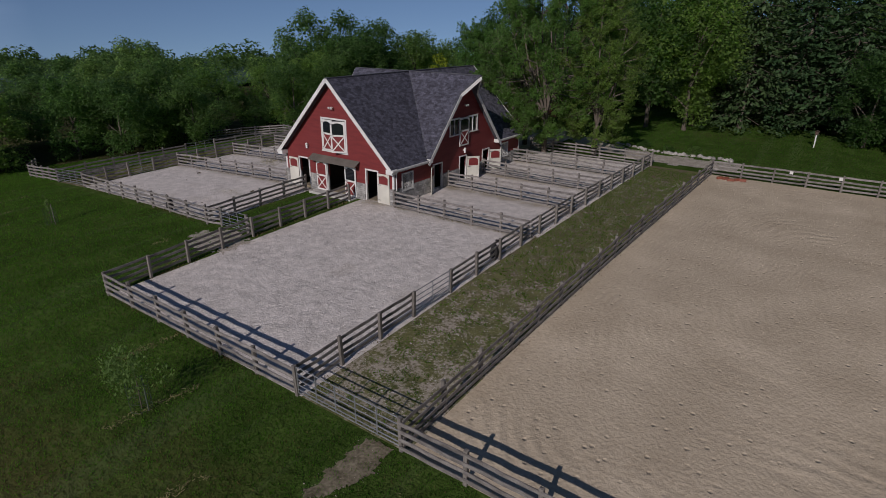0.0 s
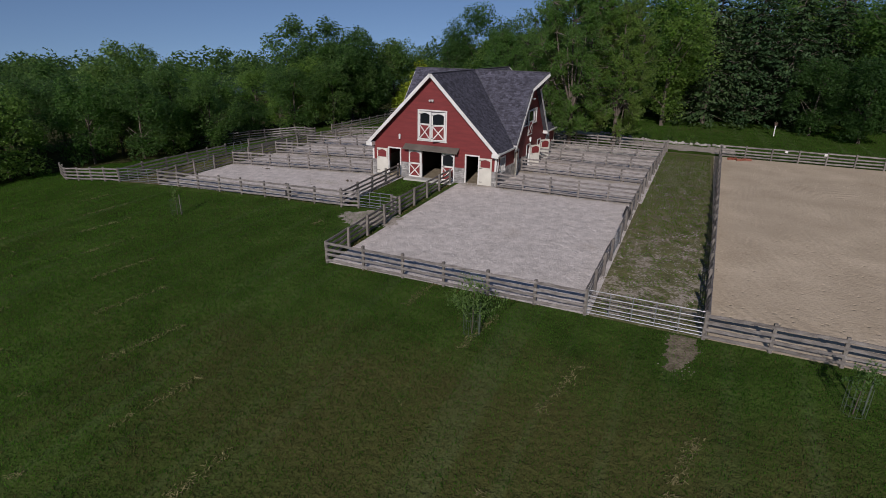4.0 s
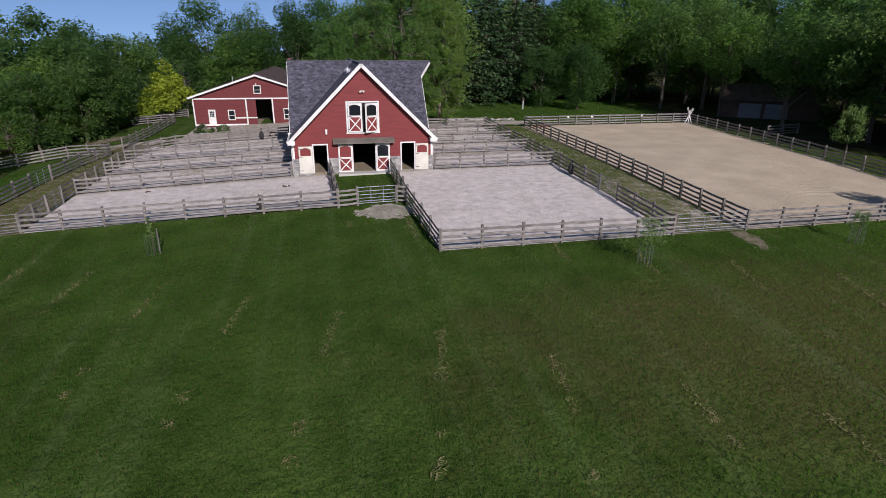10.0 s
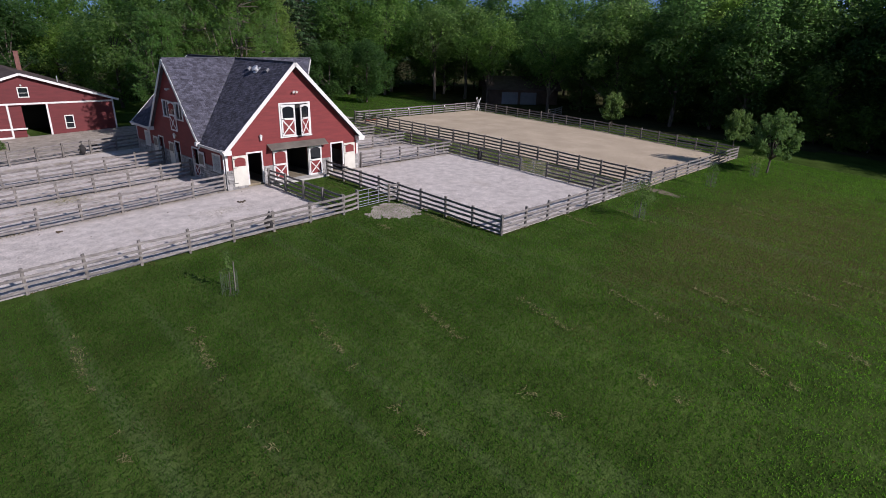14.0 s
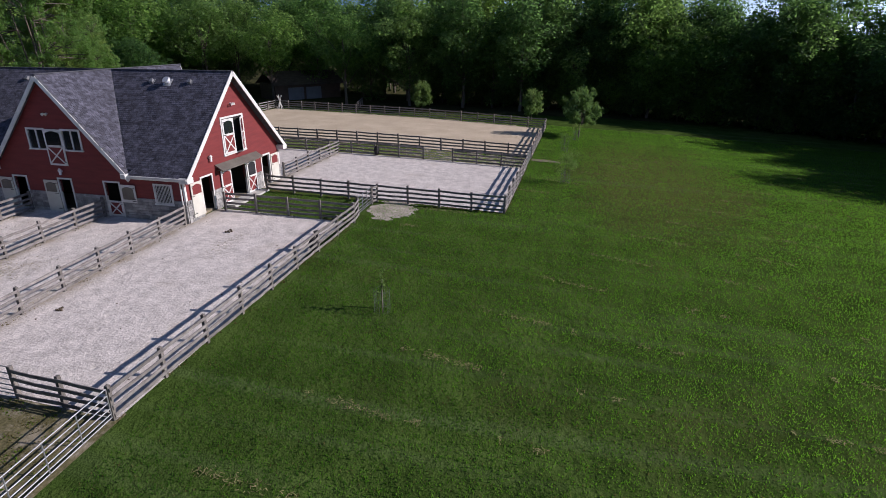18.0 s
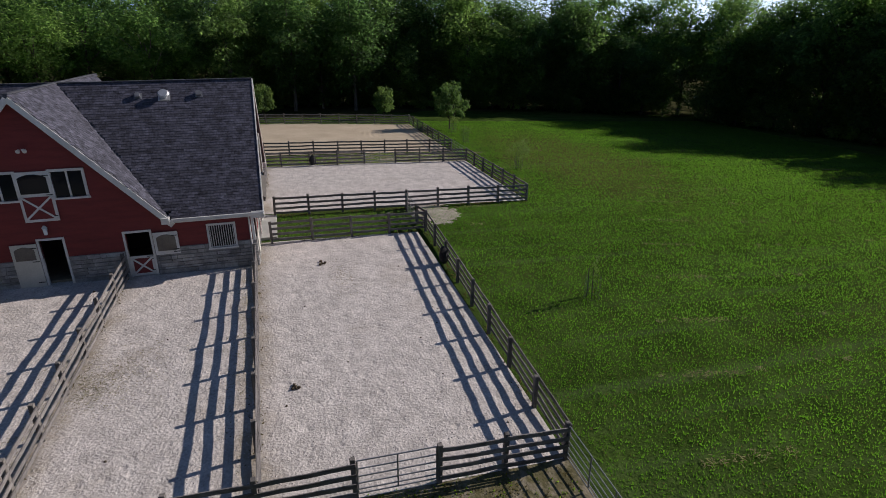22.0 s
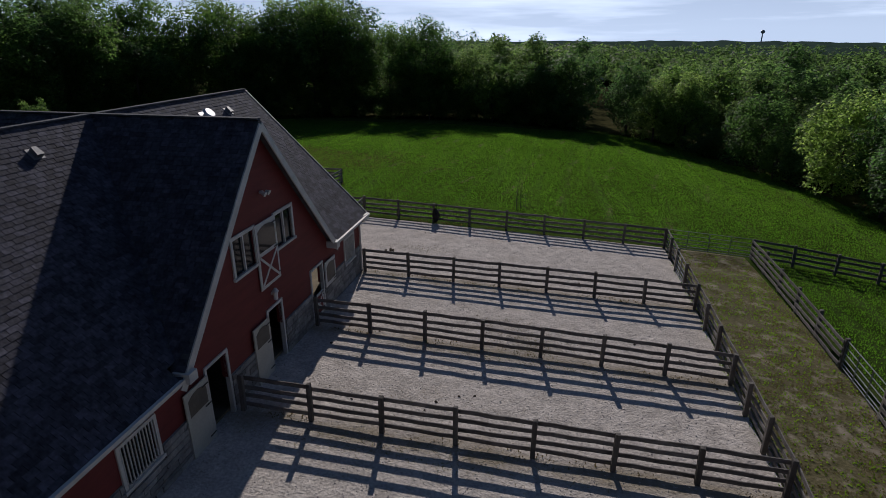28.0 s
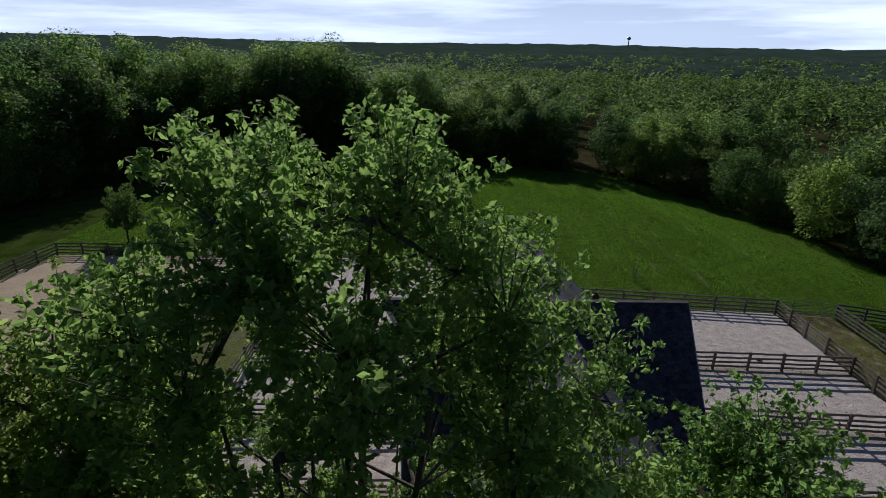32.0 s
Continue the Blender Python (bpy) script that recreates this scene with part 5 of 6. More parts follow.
def broad_tree(seed, h, width, mat, clumps=46, leaves=90, size=0.42, base=0.28, trunk=0.28, shape=0.5):
    """A round-headed tree: meshes of trunk and crown."""
    rng = np.random.RandomState(seed)
    c, r = [], []
    zc, a, b = h * (base + 1) / 2, width / 2, h * (1 - base) / 2
    while len(c) < clumps:
        d = rng.normal(size=3)
        d /= np.linalg.norm(d)
        k = 0.45 + 0.55 * rng.rand() ** 0.6
        lump = 1 + 0.22 * math.sin(3.1 * d[0] + seed) + 0.18 * math.sin(4.3 * d[1] - 2.0 * d[2] + 2 * seed)
        taper = 1 - shape * 0.45 * max(0, d[2])
        p = np.array([d[0] * a * k * lump * taper, d[1] * a * k * lump * taper, zc + d[2] * b * k * (0.9 + 0.15 * rng.rand())])
        c.append(p)
        r.append(width * (0.11 + 0.06 * rng.rand()))
    c, r = np.array(c), np.array(r)
    counts = np.maximum(20, (leaves * (r / r.mean()) ** 2)).astype(int)
    v, f = leaf_cloud(c, r, counts, size, rng)
    tips = c[rng.permutation(len(c))[:9]]
    return trunk_mesh(h * 0.62, trunk, tips, rng), plain_mesh("crown", v, f, mat)


def spruce_tree(seed, h, width, mat, tiers=22):
    """A conifer: whorls of drooping boughs with gaps."""
    rng = np.random.RandomState(seed)
    vs, fs, n = [], [], 0
    bm = bmesh.new()
    add_tube(bm, (0, 0, -0.4), (0, 0, h), 0.26, 0.03, 7, caps=False)
    for k in range(tiers):
        z = h * (0.08 + 0.9 * (k / tiers))
        reach = width / 2 * (1 - (k / tiers)) ** 0.8 * (0.85 + 0.3 * rng.rand()) + 0.25
        for j in range(7 if k < tiers * 0.7 else 5):
            if rng.rand() < 0.1:
                continue
            a = j * math.tau / 7 + rng.rand() * 0.8 + k
            m = int(20 + 34 * reach / width * 2)
            s = rng.rand(m) ** 0.7
            rr_ = reach * s * (0.9 + 0.2 * rng.rand())
            wd = rng.normal(size=m) * (0.16 + 0.30 * reach / 3 * np.sin(np.pi * np.clip(s, 0.1, 0.95)))
            px = np.cos(a) * rr_ - np.sin(a) * wd
            py = np.sin(a) * rr_ + np.cos(a) * wd
            pz = z - 0.28 * reach * s ** 1.3 + 0.10 * reach * s ** 3 - np.abs(wd) * 0.35 + rng.normal(size=m) * 0.07
            p = np.stack([px, py, pz], 1)
            t = np.stack([np.cos(a) + rng.normal(size=m) * 0.5, np.sin(a) + rng.normal(size=m) * 0.5, -0.35 + rng.normal(size=m) * 0.3], 1)
            t /= np.linalg.norm(t, axis=1, keepdims=True)
            b = np.cross(t, np.array([0, 0, 1.0]) + rng.normal(size=(m, 3)) * 0.4)
            b /= np.linalg.norm(b, axis=1, keepdims=True)
            q = (0.30 + 0.25 * rng.rand(m))[:, None]
            v = np.stack([p - t * q * 0.6, p + b * q * 0.28, p + t * q * 0.6, p - b * q * 0.28], 1).reshape(-1, 3)
            vs.append(v)
            fs.append(np.arange(4 * m).reshape(-1, 4) + n)
            n += 4 * m
            add_tube(bm, (0, 0, z), (np.cos(a) * reach * 0.7, np.sin(a) * reach * 0.7, z - 0.15 * reach), 0.045, 0.015, 4, caps=False)
    me = bpy.data.meshes.new("trunk")
    bm.to_mesh(me)
    bm.free()
    me.materials.append(BARK)
    return me, plain_mesh("crown", np.concatenate(vs), np.concatenate(fs), mat)


def willow_tree(seed, h, width):
    """A young willow: a short stem and an airy, uneven crown of drooping twigs."""
    rng = np.random.RandomState(seed)
    bm = bmesh.new()
    fork = Vector((0.05, 0, h * 0.2))
    add_tube(bm, (0, 0, -0.3), fork, 0.11, 0.08, 7, caps=False)
    cs, rad = [], []
    for k in range(34):
        a, u = k * 2.4 + rng.rand(), (k + rng.rand()) / 34
        r = width / 2 * (0.25 + 0.75 * math.sin(math.pi * min(1.0, 0.25 + 0.68 * u))) * (0.55 + 0.45 * rng.rand())
        e = Vector((math.cos(a) * r, math.sin(a) * r, h * (0.30 + 0.66 * u)))
        mid = fork.lerp(e, 0.55) + Vector((0, 0, 0.35))
        add_tube(bm, fork, mid, 0.035, 0.022, 4, caps=False)
        add_tube(bm, mid, e, 0.022, 0.008, 4, caps=False)
        for i in range(6):
            cs.append(np.array(mid.lerp(e, i / 5)) + np.array([0, 0, -0.25 * rng.rand()]) + rng.normal(size=3) * 0.12)
            rad.append(0.30 + 0.16 * rng.rand())
    v, f = leaf_cloud(np.array(cs), np.array(rad), np.full(len(cs), 34), 0.19, rng, droop=0.5, shell=0.25, quads=True)
    me = bpy.data.meshes.new("trunk")
    bm.to_mesh(me)
    bm.free()
    me.materials.append(BARK)
    return me, plain_mesh("crown", v, f, WILLOW)


KINDS = {
    "edge": [broad_tree(1, 13.0, 10.0, LEAF, 74, 135, 0.30, 0.04, 0.26, 0.35), broad_tree(2, 14.5, 9.5, LEAFDARK, 74, 135, 0.30, 0.04, 0.26), broad_tree(3, 11.5, 9.5, LEAF, 70, 135, 0.29, 0.03, 0.24, 0.3), broad_tree(4, 13.5, 10.5, LEAFDARK, 76, 135, 0.30, 0.05, 0.28)],
    "oak": [broad_tree(21, 14.5, 10.5, LEAF, 56, 105, 0.36, 0.22), broad_tree(22, 15.5, 10.0, LEAFDARK, 56, 105, 0.36, 0.24)],
    "tall": [broad_tree(5, 18.5, 11.5, LEAF, 84, 140, 0.31, 0.10), broad_tree(6, 17.5, 10.5, LEAFDARK, 80, 140, 0.31, 0.12)],
    "high": [broad_tree(23, 19.0, 12.0, LEAFDARK, 66, 130, 0.32, 0.30, 0.32), broad_tree(24, 18.0, 11.0, LEAF, 60, 130, 0.32, 0.32, 0.30)],
    "small": [broad_tree(7, 7.0, 6.2, LEAF, 40, 90, 0.28, 0.03, 0.12), broad_tree(8, 6.0, 6.5, LEAFDARK, 40, 90, 0.28, 0.03, 0.12)],
    "shrub": [broad_tree(9, 3.0, 4.2, LEAFDARK, 24, 75, 0.24, 0.0, 0.06), broad_tree(10, 2.4, 3.6, LEAF, 22, 75, 0.24, 0.0, 0.06)],
    "spruce": [spruce_tree(11, 17.5, 11.0, NEEDLE, 26), spruce_tree(12, 15.5, 10.0, NEEDLE, 24)],
    "yellow": [broad_tree(13, 6.6, 5.6, YELLOW, 40, 90, 0.28, 0.1, 0.14)],
    "willow": [willow_tree(14, 6.2, 4.9), willow_tree(15, 5.0, 3.5)],
}
LABELS = {"edge": ("broad_tree", "broad green tree leafy to the ground at the wood's edge"), "high": ("broad_tree", "old shade tree with a bare trunk and high crown"), "oak": ("broad_tree", "broad leafy green tree with an uneven crown"), "tall": ("broad_tree", "tall leafy green tree in full summer leaf"),
          "small": ("small_tree", "small bushy green tree at the wood's edge"), "shrub": ("shrub", "low dark green shrub at the wood's edge"),
          "spruce": ("spruce", "dark spruce with layered drooping boughs"), "yellow": ("small_tree", "small tree with bright yellow-green leaves"),
          "willow": ("willow", "young willow with an airy crown of pale drooping twigs")}
rt = random.Random(77)


def tree(kind, x, y, size=1.0, which=None, group="trees", dz=0.0):
    meshes = KINDS[kind]
    tm, cm = meshes[which % len(meshes)] if which is not None else rt.choice(meshes)
    name, label = LABELS[kind]
    t = thing(name, label, "shrub" if kind == "shrub" else "tree", group, at=(x, y, gz(x, y) + dz), rz=rt.uniform(0, 360))
    k = size * rt.uniform(0.94, 1.06)
    for n, me in (("trunk", tm), ("crown", cm)):
        ob = new(n, me)
        ob.parent, ob.scale = t, (k, k, k * rt.uniform(0.95, 1.05))
    return t


def belt(line, rows, gap, kinds, size=(0.85, 1.15), depth=6.5, group="woods"):
    """Trees in uneven rows behind a line of plan points, the wood's edge; the wood lies to the line's right."""
    for (ax, ay), (bx, by) in zip(line, line[1:]):
        w = Vector((bx - ax, by - ay, 0))
        nrm = Vector((w.y, -w.x, 0)).normalized()
        n = max(1, round(w.length / gap))
        for r in range(rows):
            for i in range(n):
                s = (i + 0.5 + rt.uniform(-0.3, 0.3) + (0.5 if r % 2 else 0)) / n
                if s > 1.05:
                    continue
                p = Vector((ax, ay, 0)) + w * s + nrm * (r * depth + rt.uniform(-1.2, 1.6) + 2.5)
                tree(rt.choice(kinds[min(r, len(kinds) - 1)]), p.x, p.y, rt.uniform(*size) * (1 + 0.06 * r), group=group)
# southern and western woods (the meadow's edge), then east, then north
EDGE = [["edge", "edge", "small"], ["edge", "edge"], ["edge", "oak"]]
belt([(-43, -6), (-44, -22), (-43, -35), (-39, -49), (-33, -61), (-22, -74)], 3, 5.6, EDGE, (0.68, 0.92))
belt([(-20, -75), (4, -79)], 3, 5.6, [["edge"], ["edge", "oak"], ["oak"]], (0.78, 0.98))
belt([(4, -79), (20, -79.5)], 2, 6.0, [["edge", "tall"], ["tall"]], (0.96, 1.08))
belt([(20, -79.5), (50, -72)], 2, 5.6, [["tall", "tall", "edge"], ["tall"]], (1.06, 1.2))
belt([(50, -72), (58, -48), (62, -20), (63, 6)], 2, 5.6, [["tall", "edge"], ["tall"]], (1.04, 1.18))
belt([(50, -70), (57, -47), (60.5, -20), (61, 6)], 2, 3.6, [["shrub", "small", "small"], ["small"]], (0.9, 1.3), depth=5)
belt([(-19, -73), (15, -78), (49, -70)], 2, 3.8, [["shrub", "small", "small"], ["small"]], (0.9, 1.3), depth=5)
belt([(74, 10), (78, 44), (66, 74)], 2, 8.0, [["tall", "edge"], ["tall"]], (0.95, 1.15))
belt([(66, 74), (40, 68), (20, 66), (-4, 66), (-30, 66)], 2, 7.0, [["edge", "tall"], ["tall"]], (0.9, 1.1))
belt([(-30, 62), (-32, 44), (-36, 30), (-42, 22)], 2, 5.6, [["edge", "small"], ["edge", "oak"]], (0.9, 1.1))
belt([(-33, 12), (-36, 2), (-44, -6)], 2, 5.0, [["edge", "small", "edge"], ["edge", "oak"]], (0.65, 0.85))
belt([(-42, 22), (-46, 12), (-60, -4)], 2, 6.5, [["edge"], ["oak", "edge"]], (0.7, 0.85))
for x, y, s in ((21.0, 52.5, 1.34), (26.5, 55, 1.42), (31.5, 54.5, 1.3), (17.5, 60, 1.15), (37.0, 60, 1.25)):
    tree("spruce", x, y, s)
for x, y, s in ((10.8, 46.0, 1.1), (15.5, 46.5, 1.08), (4.5, 46.0, 1.0), (15.5, 50.5, 0.98), (2.8, 54, 0.95), (45, 56, 1.2), (51, 52, 1.2), (57, 57, 1.3), (63, 47, 1.25), (70, 38, 1.3), (71, 54, 1.35), (68, 26, 1.2), (64, 66, 1.35), (49, 66, 1.3), (36, 68, 1.2), (72, 14, 1.2)):
    tree("tall", x, y, s)
for x, y, s in ((53.5, 40, 0.95), (60, 38, 1.0), (55.5, 15.0, 0.9), (67, 16.5, 1.0), (57, 29.5, 0.85)):
    tree("high", x, y, s)
for x, y, s in ((39.3, 42.5, 0.8), (34.5, 47.0, 0.75), (-33.5, 33.0, 0.8), (-34.5, 40.0, 0.85), (-36.5, 27.0, 0.78), (61.5, -9.0, 0.95), (62.0, 13.0, 0.85)):
    tree("edge", x, y, s, 1)
for x, y, s in ((58.8, -14.0, 1.02), (58.5, -4.5, 1.06), (57.8, 4.5, 1.0), (64.5, 7.0, 1.1)):
    tree("tall", x, y, s, 1)
tree("yellow", -27.2, 52, 1.25)
tree("yellow", -30.0, 50, 0.8)
for x, y, s, kind in ((38.4, -23.9, 1.0, 0), (48.9, -16.9, 1.03, 1), (50.3, 0.2, 1.03, 1)):
    tree("willow", x, y, s, kind)


# two maples close behind the barn, with single leaves on upright shoots
def maple(seed, x, y, h, width, lobes, lean, low=0.2):
    rng = np.random.RandomState(seed)
    limbs = bmesh.new()
    fork = Vector((0, 0, h * 0.2))
    crown_base = h * low
    add_tube(limbs, Vector((0, 0, -0.4)), fork, 0.30, 0.22, 12, caps=False)
    tops = []
    for k in range(9):
        a = k * 2.4 + rng.rand() * 0.5
        z = h * (0.5 + 0.42 * rng.rand()) if k else h * 0.9
        r = width / 2 * (0.2 + 0.35 * rng.rand()) if k else 0.2
        e = Vector((lean * z / h + math.cos(a) * r, math.sin(a) * r, z))
        m = fork.lerp(e, 0.5) + Vector((math.cos(a) * 0.5, math.sin(a) * 0.5, -0.2))
        add_tube(limbs, fork, m, 0.14, 0.08, 8, caps=False)
        add_tube(limbs, m, e, 0.08, 0.02, 6, caps=False)
        tops += [fork.lerp(m, 0.6), m, m.lerp(e, 0.5), e]
    cs, rad = [], []
    for k in range(lobes):
        u = (k + rng.rand()) / lobes
        prof = math.sin(math.pi * min(1, 0.20 + 0.62 * u)) ** 0.8 * (1.0 - 0.55 * max(0, u - 0.55) / 0.45)
        a = k * 2.4 + rng.rand() * 0.9
        r = width / 2 * prof * (0.45 + 0.5 * rng.rand() ** 0.5)
        lobe = Vector((lean * (1 - u) + math.cos(a) * r, math.sin(a) * r, crown_base + (h - crown_base - 0.8) * u))
        root = min(tops, key=lambda p: (p - lobe).length + 1.5 * max(0, p.z - lobe.z))
        add_tube(limbs, root, lobe - Vector((0, 0, 0.5)), 0.055, 0.03, 5, caps=False)
        size = 0.75 + 0.65 * rng.rand()
        for j in range(22):
            d = Vector(rng.normal(size=3))
            d = Vector((d.x, d.y, 0.7 * d.z + 0.25)).normalized() * size * (0.45 + 0.65 * rng.rand())
            tip = lobe + d
            way = (d.normalized() * 0.7 + Vector((math.cos(a) * 0.2, math.sin(a) * 0.2, 0.5))).normalized()
            s0 = tip - way * 0.5
            tip = tip + way * 0.35 * rng.rand()
            add_tube(limbs, lobe - Vector((0, 0, 0.4)), s0, 0.018, 0.010, 3, caps=False)
            add_tube(limbs, s0, tip, 0.010, 0.004, 3, caps=False)
            for i in range(4):
                cs.append(np.array(s0.lerp(tip, i / 3)) + rng.normal(size=3) * 0.06)
                rad.append(0.27 - 0.055 * i + 0.06 * rng.rand())
    cs, rad = np.array(cs), np.array(rad)
    v, f = leaf_cloud(cs, rad, np.full(len(cs), 13), 0.122, rng, droop=0.2, flat_up=0.4, shell=0.3, quads=True)
    t = thing("maple", "tall leafy maple with bright green leaves close behind the barn", "tree", "trees", at=(x, y, gz(x, y)))
    part("trunk", limbs, BARK, t)
    ob = new("crown", plain_mesh("crown", v, f, MAPLE))
    ob.parent = t
    return t


maple(51, 6.9, 23.4, 18.9, 14.8, 150, -1.1, 0.10)
maple(53, 3.2, 26.2, 14.0, 5.4, 30, 0.0, 0.2)
maple(52, -1.7, 23.0, 13.2, 5.0, 34, 0.2, 0.2)
maple(54, 11.8, 25.0, 16.2, 8.0, 56, 0.0, 0.12)

# far woods: crowns to the middle distance, coarser ones further off, a rolling canopy beyond
rng = np.random.RandomState(8)


def crowns(n, near, far, lobes, reach, leaves, size, south):
    """Crowns scattered in a ring round the place; denser to the south, where the land falls away in full view."""
    cs, rad = [], []
    for k in range(n):
        a, d = rng.rand() * math.tau, math.sqrt(near ** 2 + (far ** 2 - near ** 2) * rng.rand())
        if rng.rand() > (1.0 if math.cos(a) < -0.15 else south):
            continue
        x, y = math.sin(a) * d + 5, math.cos(a) * d - 8
        top = 10.5 + 4.5 * rng.rand() + 3.5 * rng.rand() ** 6 + gz(x, y)
        for q in range(lobes):
            b, r = rng.rand() * math.tau, reach * rng.rand() ** 0.5
            cs.append((x + math.cos(b) * r, y + math.sin(b) * r, top - 0.16 * r * r - 2.6 * rng.rand() ** 2))
            rad.append(reach * (0.40 + 0.22 * rng.rand()))
    return leaf_cloud(np.array(cs), np.array(rad), np.full(len(cs), leaves), size, rng, shell=0.8)


v1, f1 = crowns(2600, 88, 250, 8, 3.9, 26, 0.72, 0.4)
v2, f2 = crowns(5200, 250, 640, 4, 5.0, 14, 1.5, 0.3)
woods = mesh_from("far_woods", np.concatenate([v1, v2]), np.concatenate([f1, f2 + len(v1)]), FOREST)
tagged(woods, "dense green woods rolling away to the horizon", "woods", kind="stuff")

ang = np.linspace(0, math.tau, 361)
rads = np.concatenate([np.linspace(240, 700, 60), 700 * 1.045 ** np.arange(1, 34)])
R, T = np.meshgrid(rads, ang[:-1], indexing="ij")
Z = 4.5 + 2.6 * np.sin(R * 0.21 + 3 * np.sin(T * 9)) * np.sin(T * 60 + R * 0.05) + 0.6 * rng.normal(size=R.shape)
Z = Z + np.clip((R - 900) / 2000, 0, 1) * (14 + 9 * np.sin(T * 3 + 0.6) + 5 * np.sin(T * 8))
Z = Z + np.clip((R - 900) / 600, 0, 1) * 2.2 * rng.normal(size=R.shape)
Z = Z - 9.0 * np.clip((330 - R) / 70, 0, 1)
Z = Z - 0.06 * soft_plus(-0.75 * R * np.sin(T) + 0.66 * R * np.cos(T) - 62, 8)
v = np.stack([R * np.sin(T), R * np.cos(T), Z], -1).reshape(-1, 3)
i = (np.arange(len(rads) - 1)[:, None] * 360 + np.arange(360))
j = (np.arange(len(rads) - 1)[:, None] * 360 + (np.arange(360) + 1) % 360)
f = np.stack([i, j, j + 360, i + 360], -1).reshape(-1, 4)
# canopy in the bluish colour that has the haze painted in
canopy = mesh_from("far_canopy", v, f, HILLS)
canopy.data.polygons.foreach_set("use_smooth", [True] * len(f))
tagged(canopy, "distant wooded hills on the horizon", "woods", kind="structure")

# shaded floor under the woods
CLEARING = np.array([(-45, -6), (-46, -22), (-45, -35), (-41, -50), (-35, -63), (-22, -77), (15, -82), (52, -74), (60, -48), (57, -24), (52.5, -8), (52.5, 10), (52, 24), (50.5, 34), (56, 50), (67, 76), (-32, 68), (-34, 46), (-38, 32), (-44, 23), (-35, 13), (-38, 3)], float)


def outside(x, y):
    inside = np.zeros(len(x), bool)
    for (ax, ay), (bx, by) in zip(CLEARING, np.roll(CLEARING, -1, 0)):
        hit = ((ay > y) != (by > y)) & (x < ax + (y - ay) * (bx - ax) / (by - ay + 1e-9))
        inside ^= hit
    return ~inside


litter = sheet("woodland_floor", axis(-100, 110, 2.0, 2600), axis(-110, 100, 2.0, 2600), LITTER, 0.06, outside)
tagged(litter, "dark leaf litter under the trees", "woodland floor", kind="structure")

# ---- grass, clippings and stones ----
def in_field(x, y):
    near_front = (y < -19.5) | ((x < 2.4) & (y < -10.3))
    pen = (x > -2.3) & (x < 2.1) & (y > -9.2) & (y < -1.2)
    return (near_front & ~((x > -28.3) & (x < -22) & (y > -10.4))) | pen | ((x < -28.4) & (y < 20))


def tufts(name, n, x0, x1, y0, y1, ok, h, w, mat, seed, blades=2, lean=0.4):
    rng = np.random.RandomState(seed)
    x, y = rng.uniform(x0, x1, n), rng.uniform(y0, y1, n)
    keep = ok(x, y)
    x, y = x[keep], y[keep]
    z = land(x, y)
    vs = []
    for k in range(blades):
        a = rng.rand(len(x)) * math.tau
        hh = h * (0.5 + rng.rand(len(x)))
        ww = w * (0.6 + 0.8 * rng.rand(len(x)))
        lx, ly = rng.normal(size=len(x)) * hh * lean, rng.normal(size=len(x)) * hh * lean
        c, s = np.cos(a) * ww / 2, np.sin(a) * ww / 2
        vs.append(np.stack([np.stack([x - c, y - s, z - 0.01], 1), np.stack([x + c, y + s, z - 0.01], 1), np.stack([x + lx, y + ly, z + hh], 1)], 1))
    v = np.concatenate(vs).reshape(-1, 3)
    return mesh_from(name, v, np.arange(len(v)).reshape(-1, 3), mat)


def dryness(x, y, seed=98):
    q = ((x - 17.0) / 19) ** 2 + ((y + 31.0) / 8.5) ** 2 + 0.4 * np.sin(x * 0.6 + y * 0.5) * np.sin(y * 0.7) + 0.25 * np.sin(x * 1.9)
    return np.random.RandomState(seed).rand(len(x)) < np.clip(1.25 - q, 0, 0.7)


pick = np.random.RandomState(99)
tagged(tufts("grass_blades", 600000, -44, 46, -72, 14, lambda x, y: in_field(x, y) & (~dryness(x, y) | (pick.rand(len(x)) < 0.5)), 0.075, 0.032, BLADES, 3), "short green grass blades all over the meadow", "grass", kind="stuff")
tagged(tufts("dry_grass_blades", 190000, -40, 42, -60, -10, lambda x, y: in_field(x, y) & (dryness(x, y) | (np.random.RandomState(97).rand(len(x)) < 0.16)), 0.065, 0.036, DRYBLADES, 5), "thin dry brown blades among the meadow grass", "grass", kind="stuff")
tagged(tufts("lawn_blades", 22000, 8, 50, 26, 56, lambda x, y: y > 30 - 0.05 * x, 0.07, 0.1, BLADES, 4), "short green lawn grass beside the driveway", "grass", kind="stuff")


def patchy(x, y, k=0.0):
    v = np.array([noise.noise(Vector((a * 0.9, c * 0.9, 3.0))) + 0.6 * noise.noise(Vector((a * 2.6, c * 2.6, 7.0))) for a, c in zip(x, y)])
    return v > k


def lane_ok(x, y):
    return patchy(x, y, -0.45) & ((y > -6) | patchy(x * 1.7, y * 1.7, 0.05)) & ((x > 17.8) | (x < -22.0))


tagged(tufts("lane_tufts", 15000, 17.7, 22.5, -19, 23.5, lane_ok, 0.07, 0.07, BLADES, 6), "sparse green tufts on the worn lane", "grass", kind="stuff")
tagged(tufts("lane_tufts", 8000, -27.6, -22.6, -9.3, 21, lane_ok, 0.07, 0.07, BLADES, 7), "sparse green tufts on the dry lane", "grass", kind="stuff")


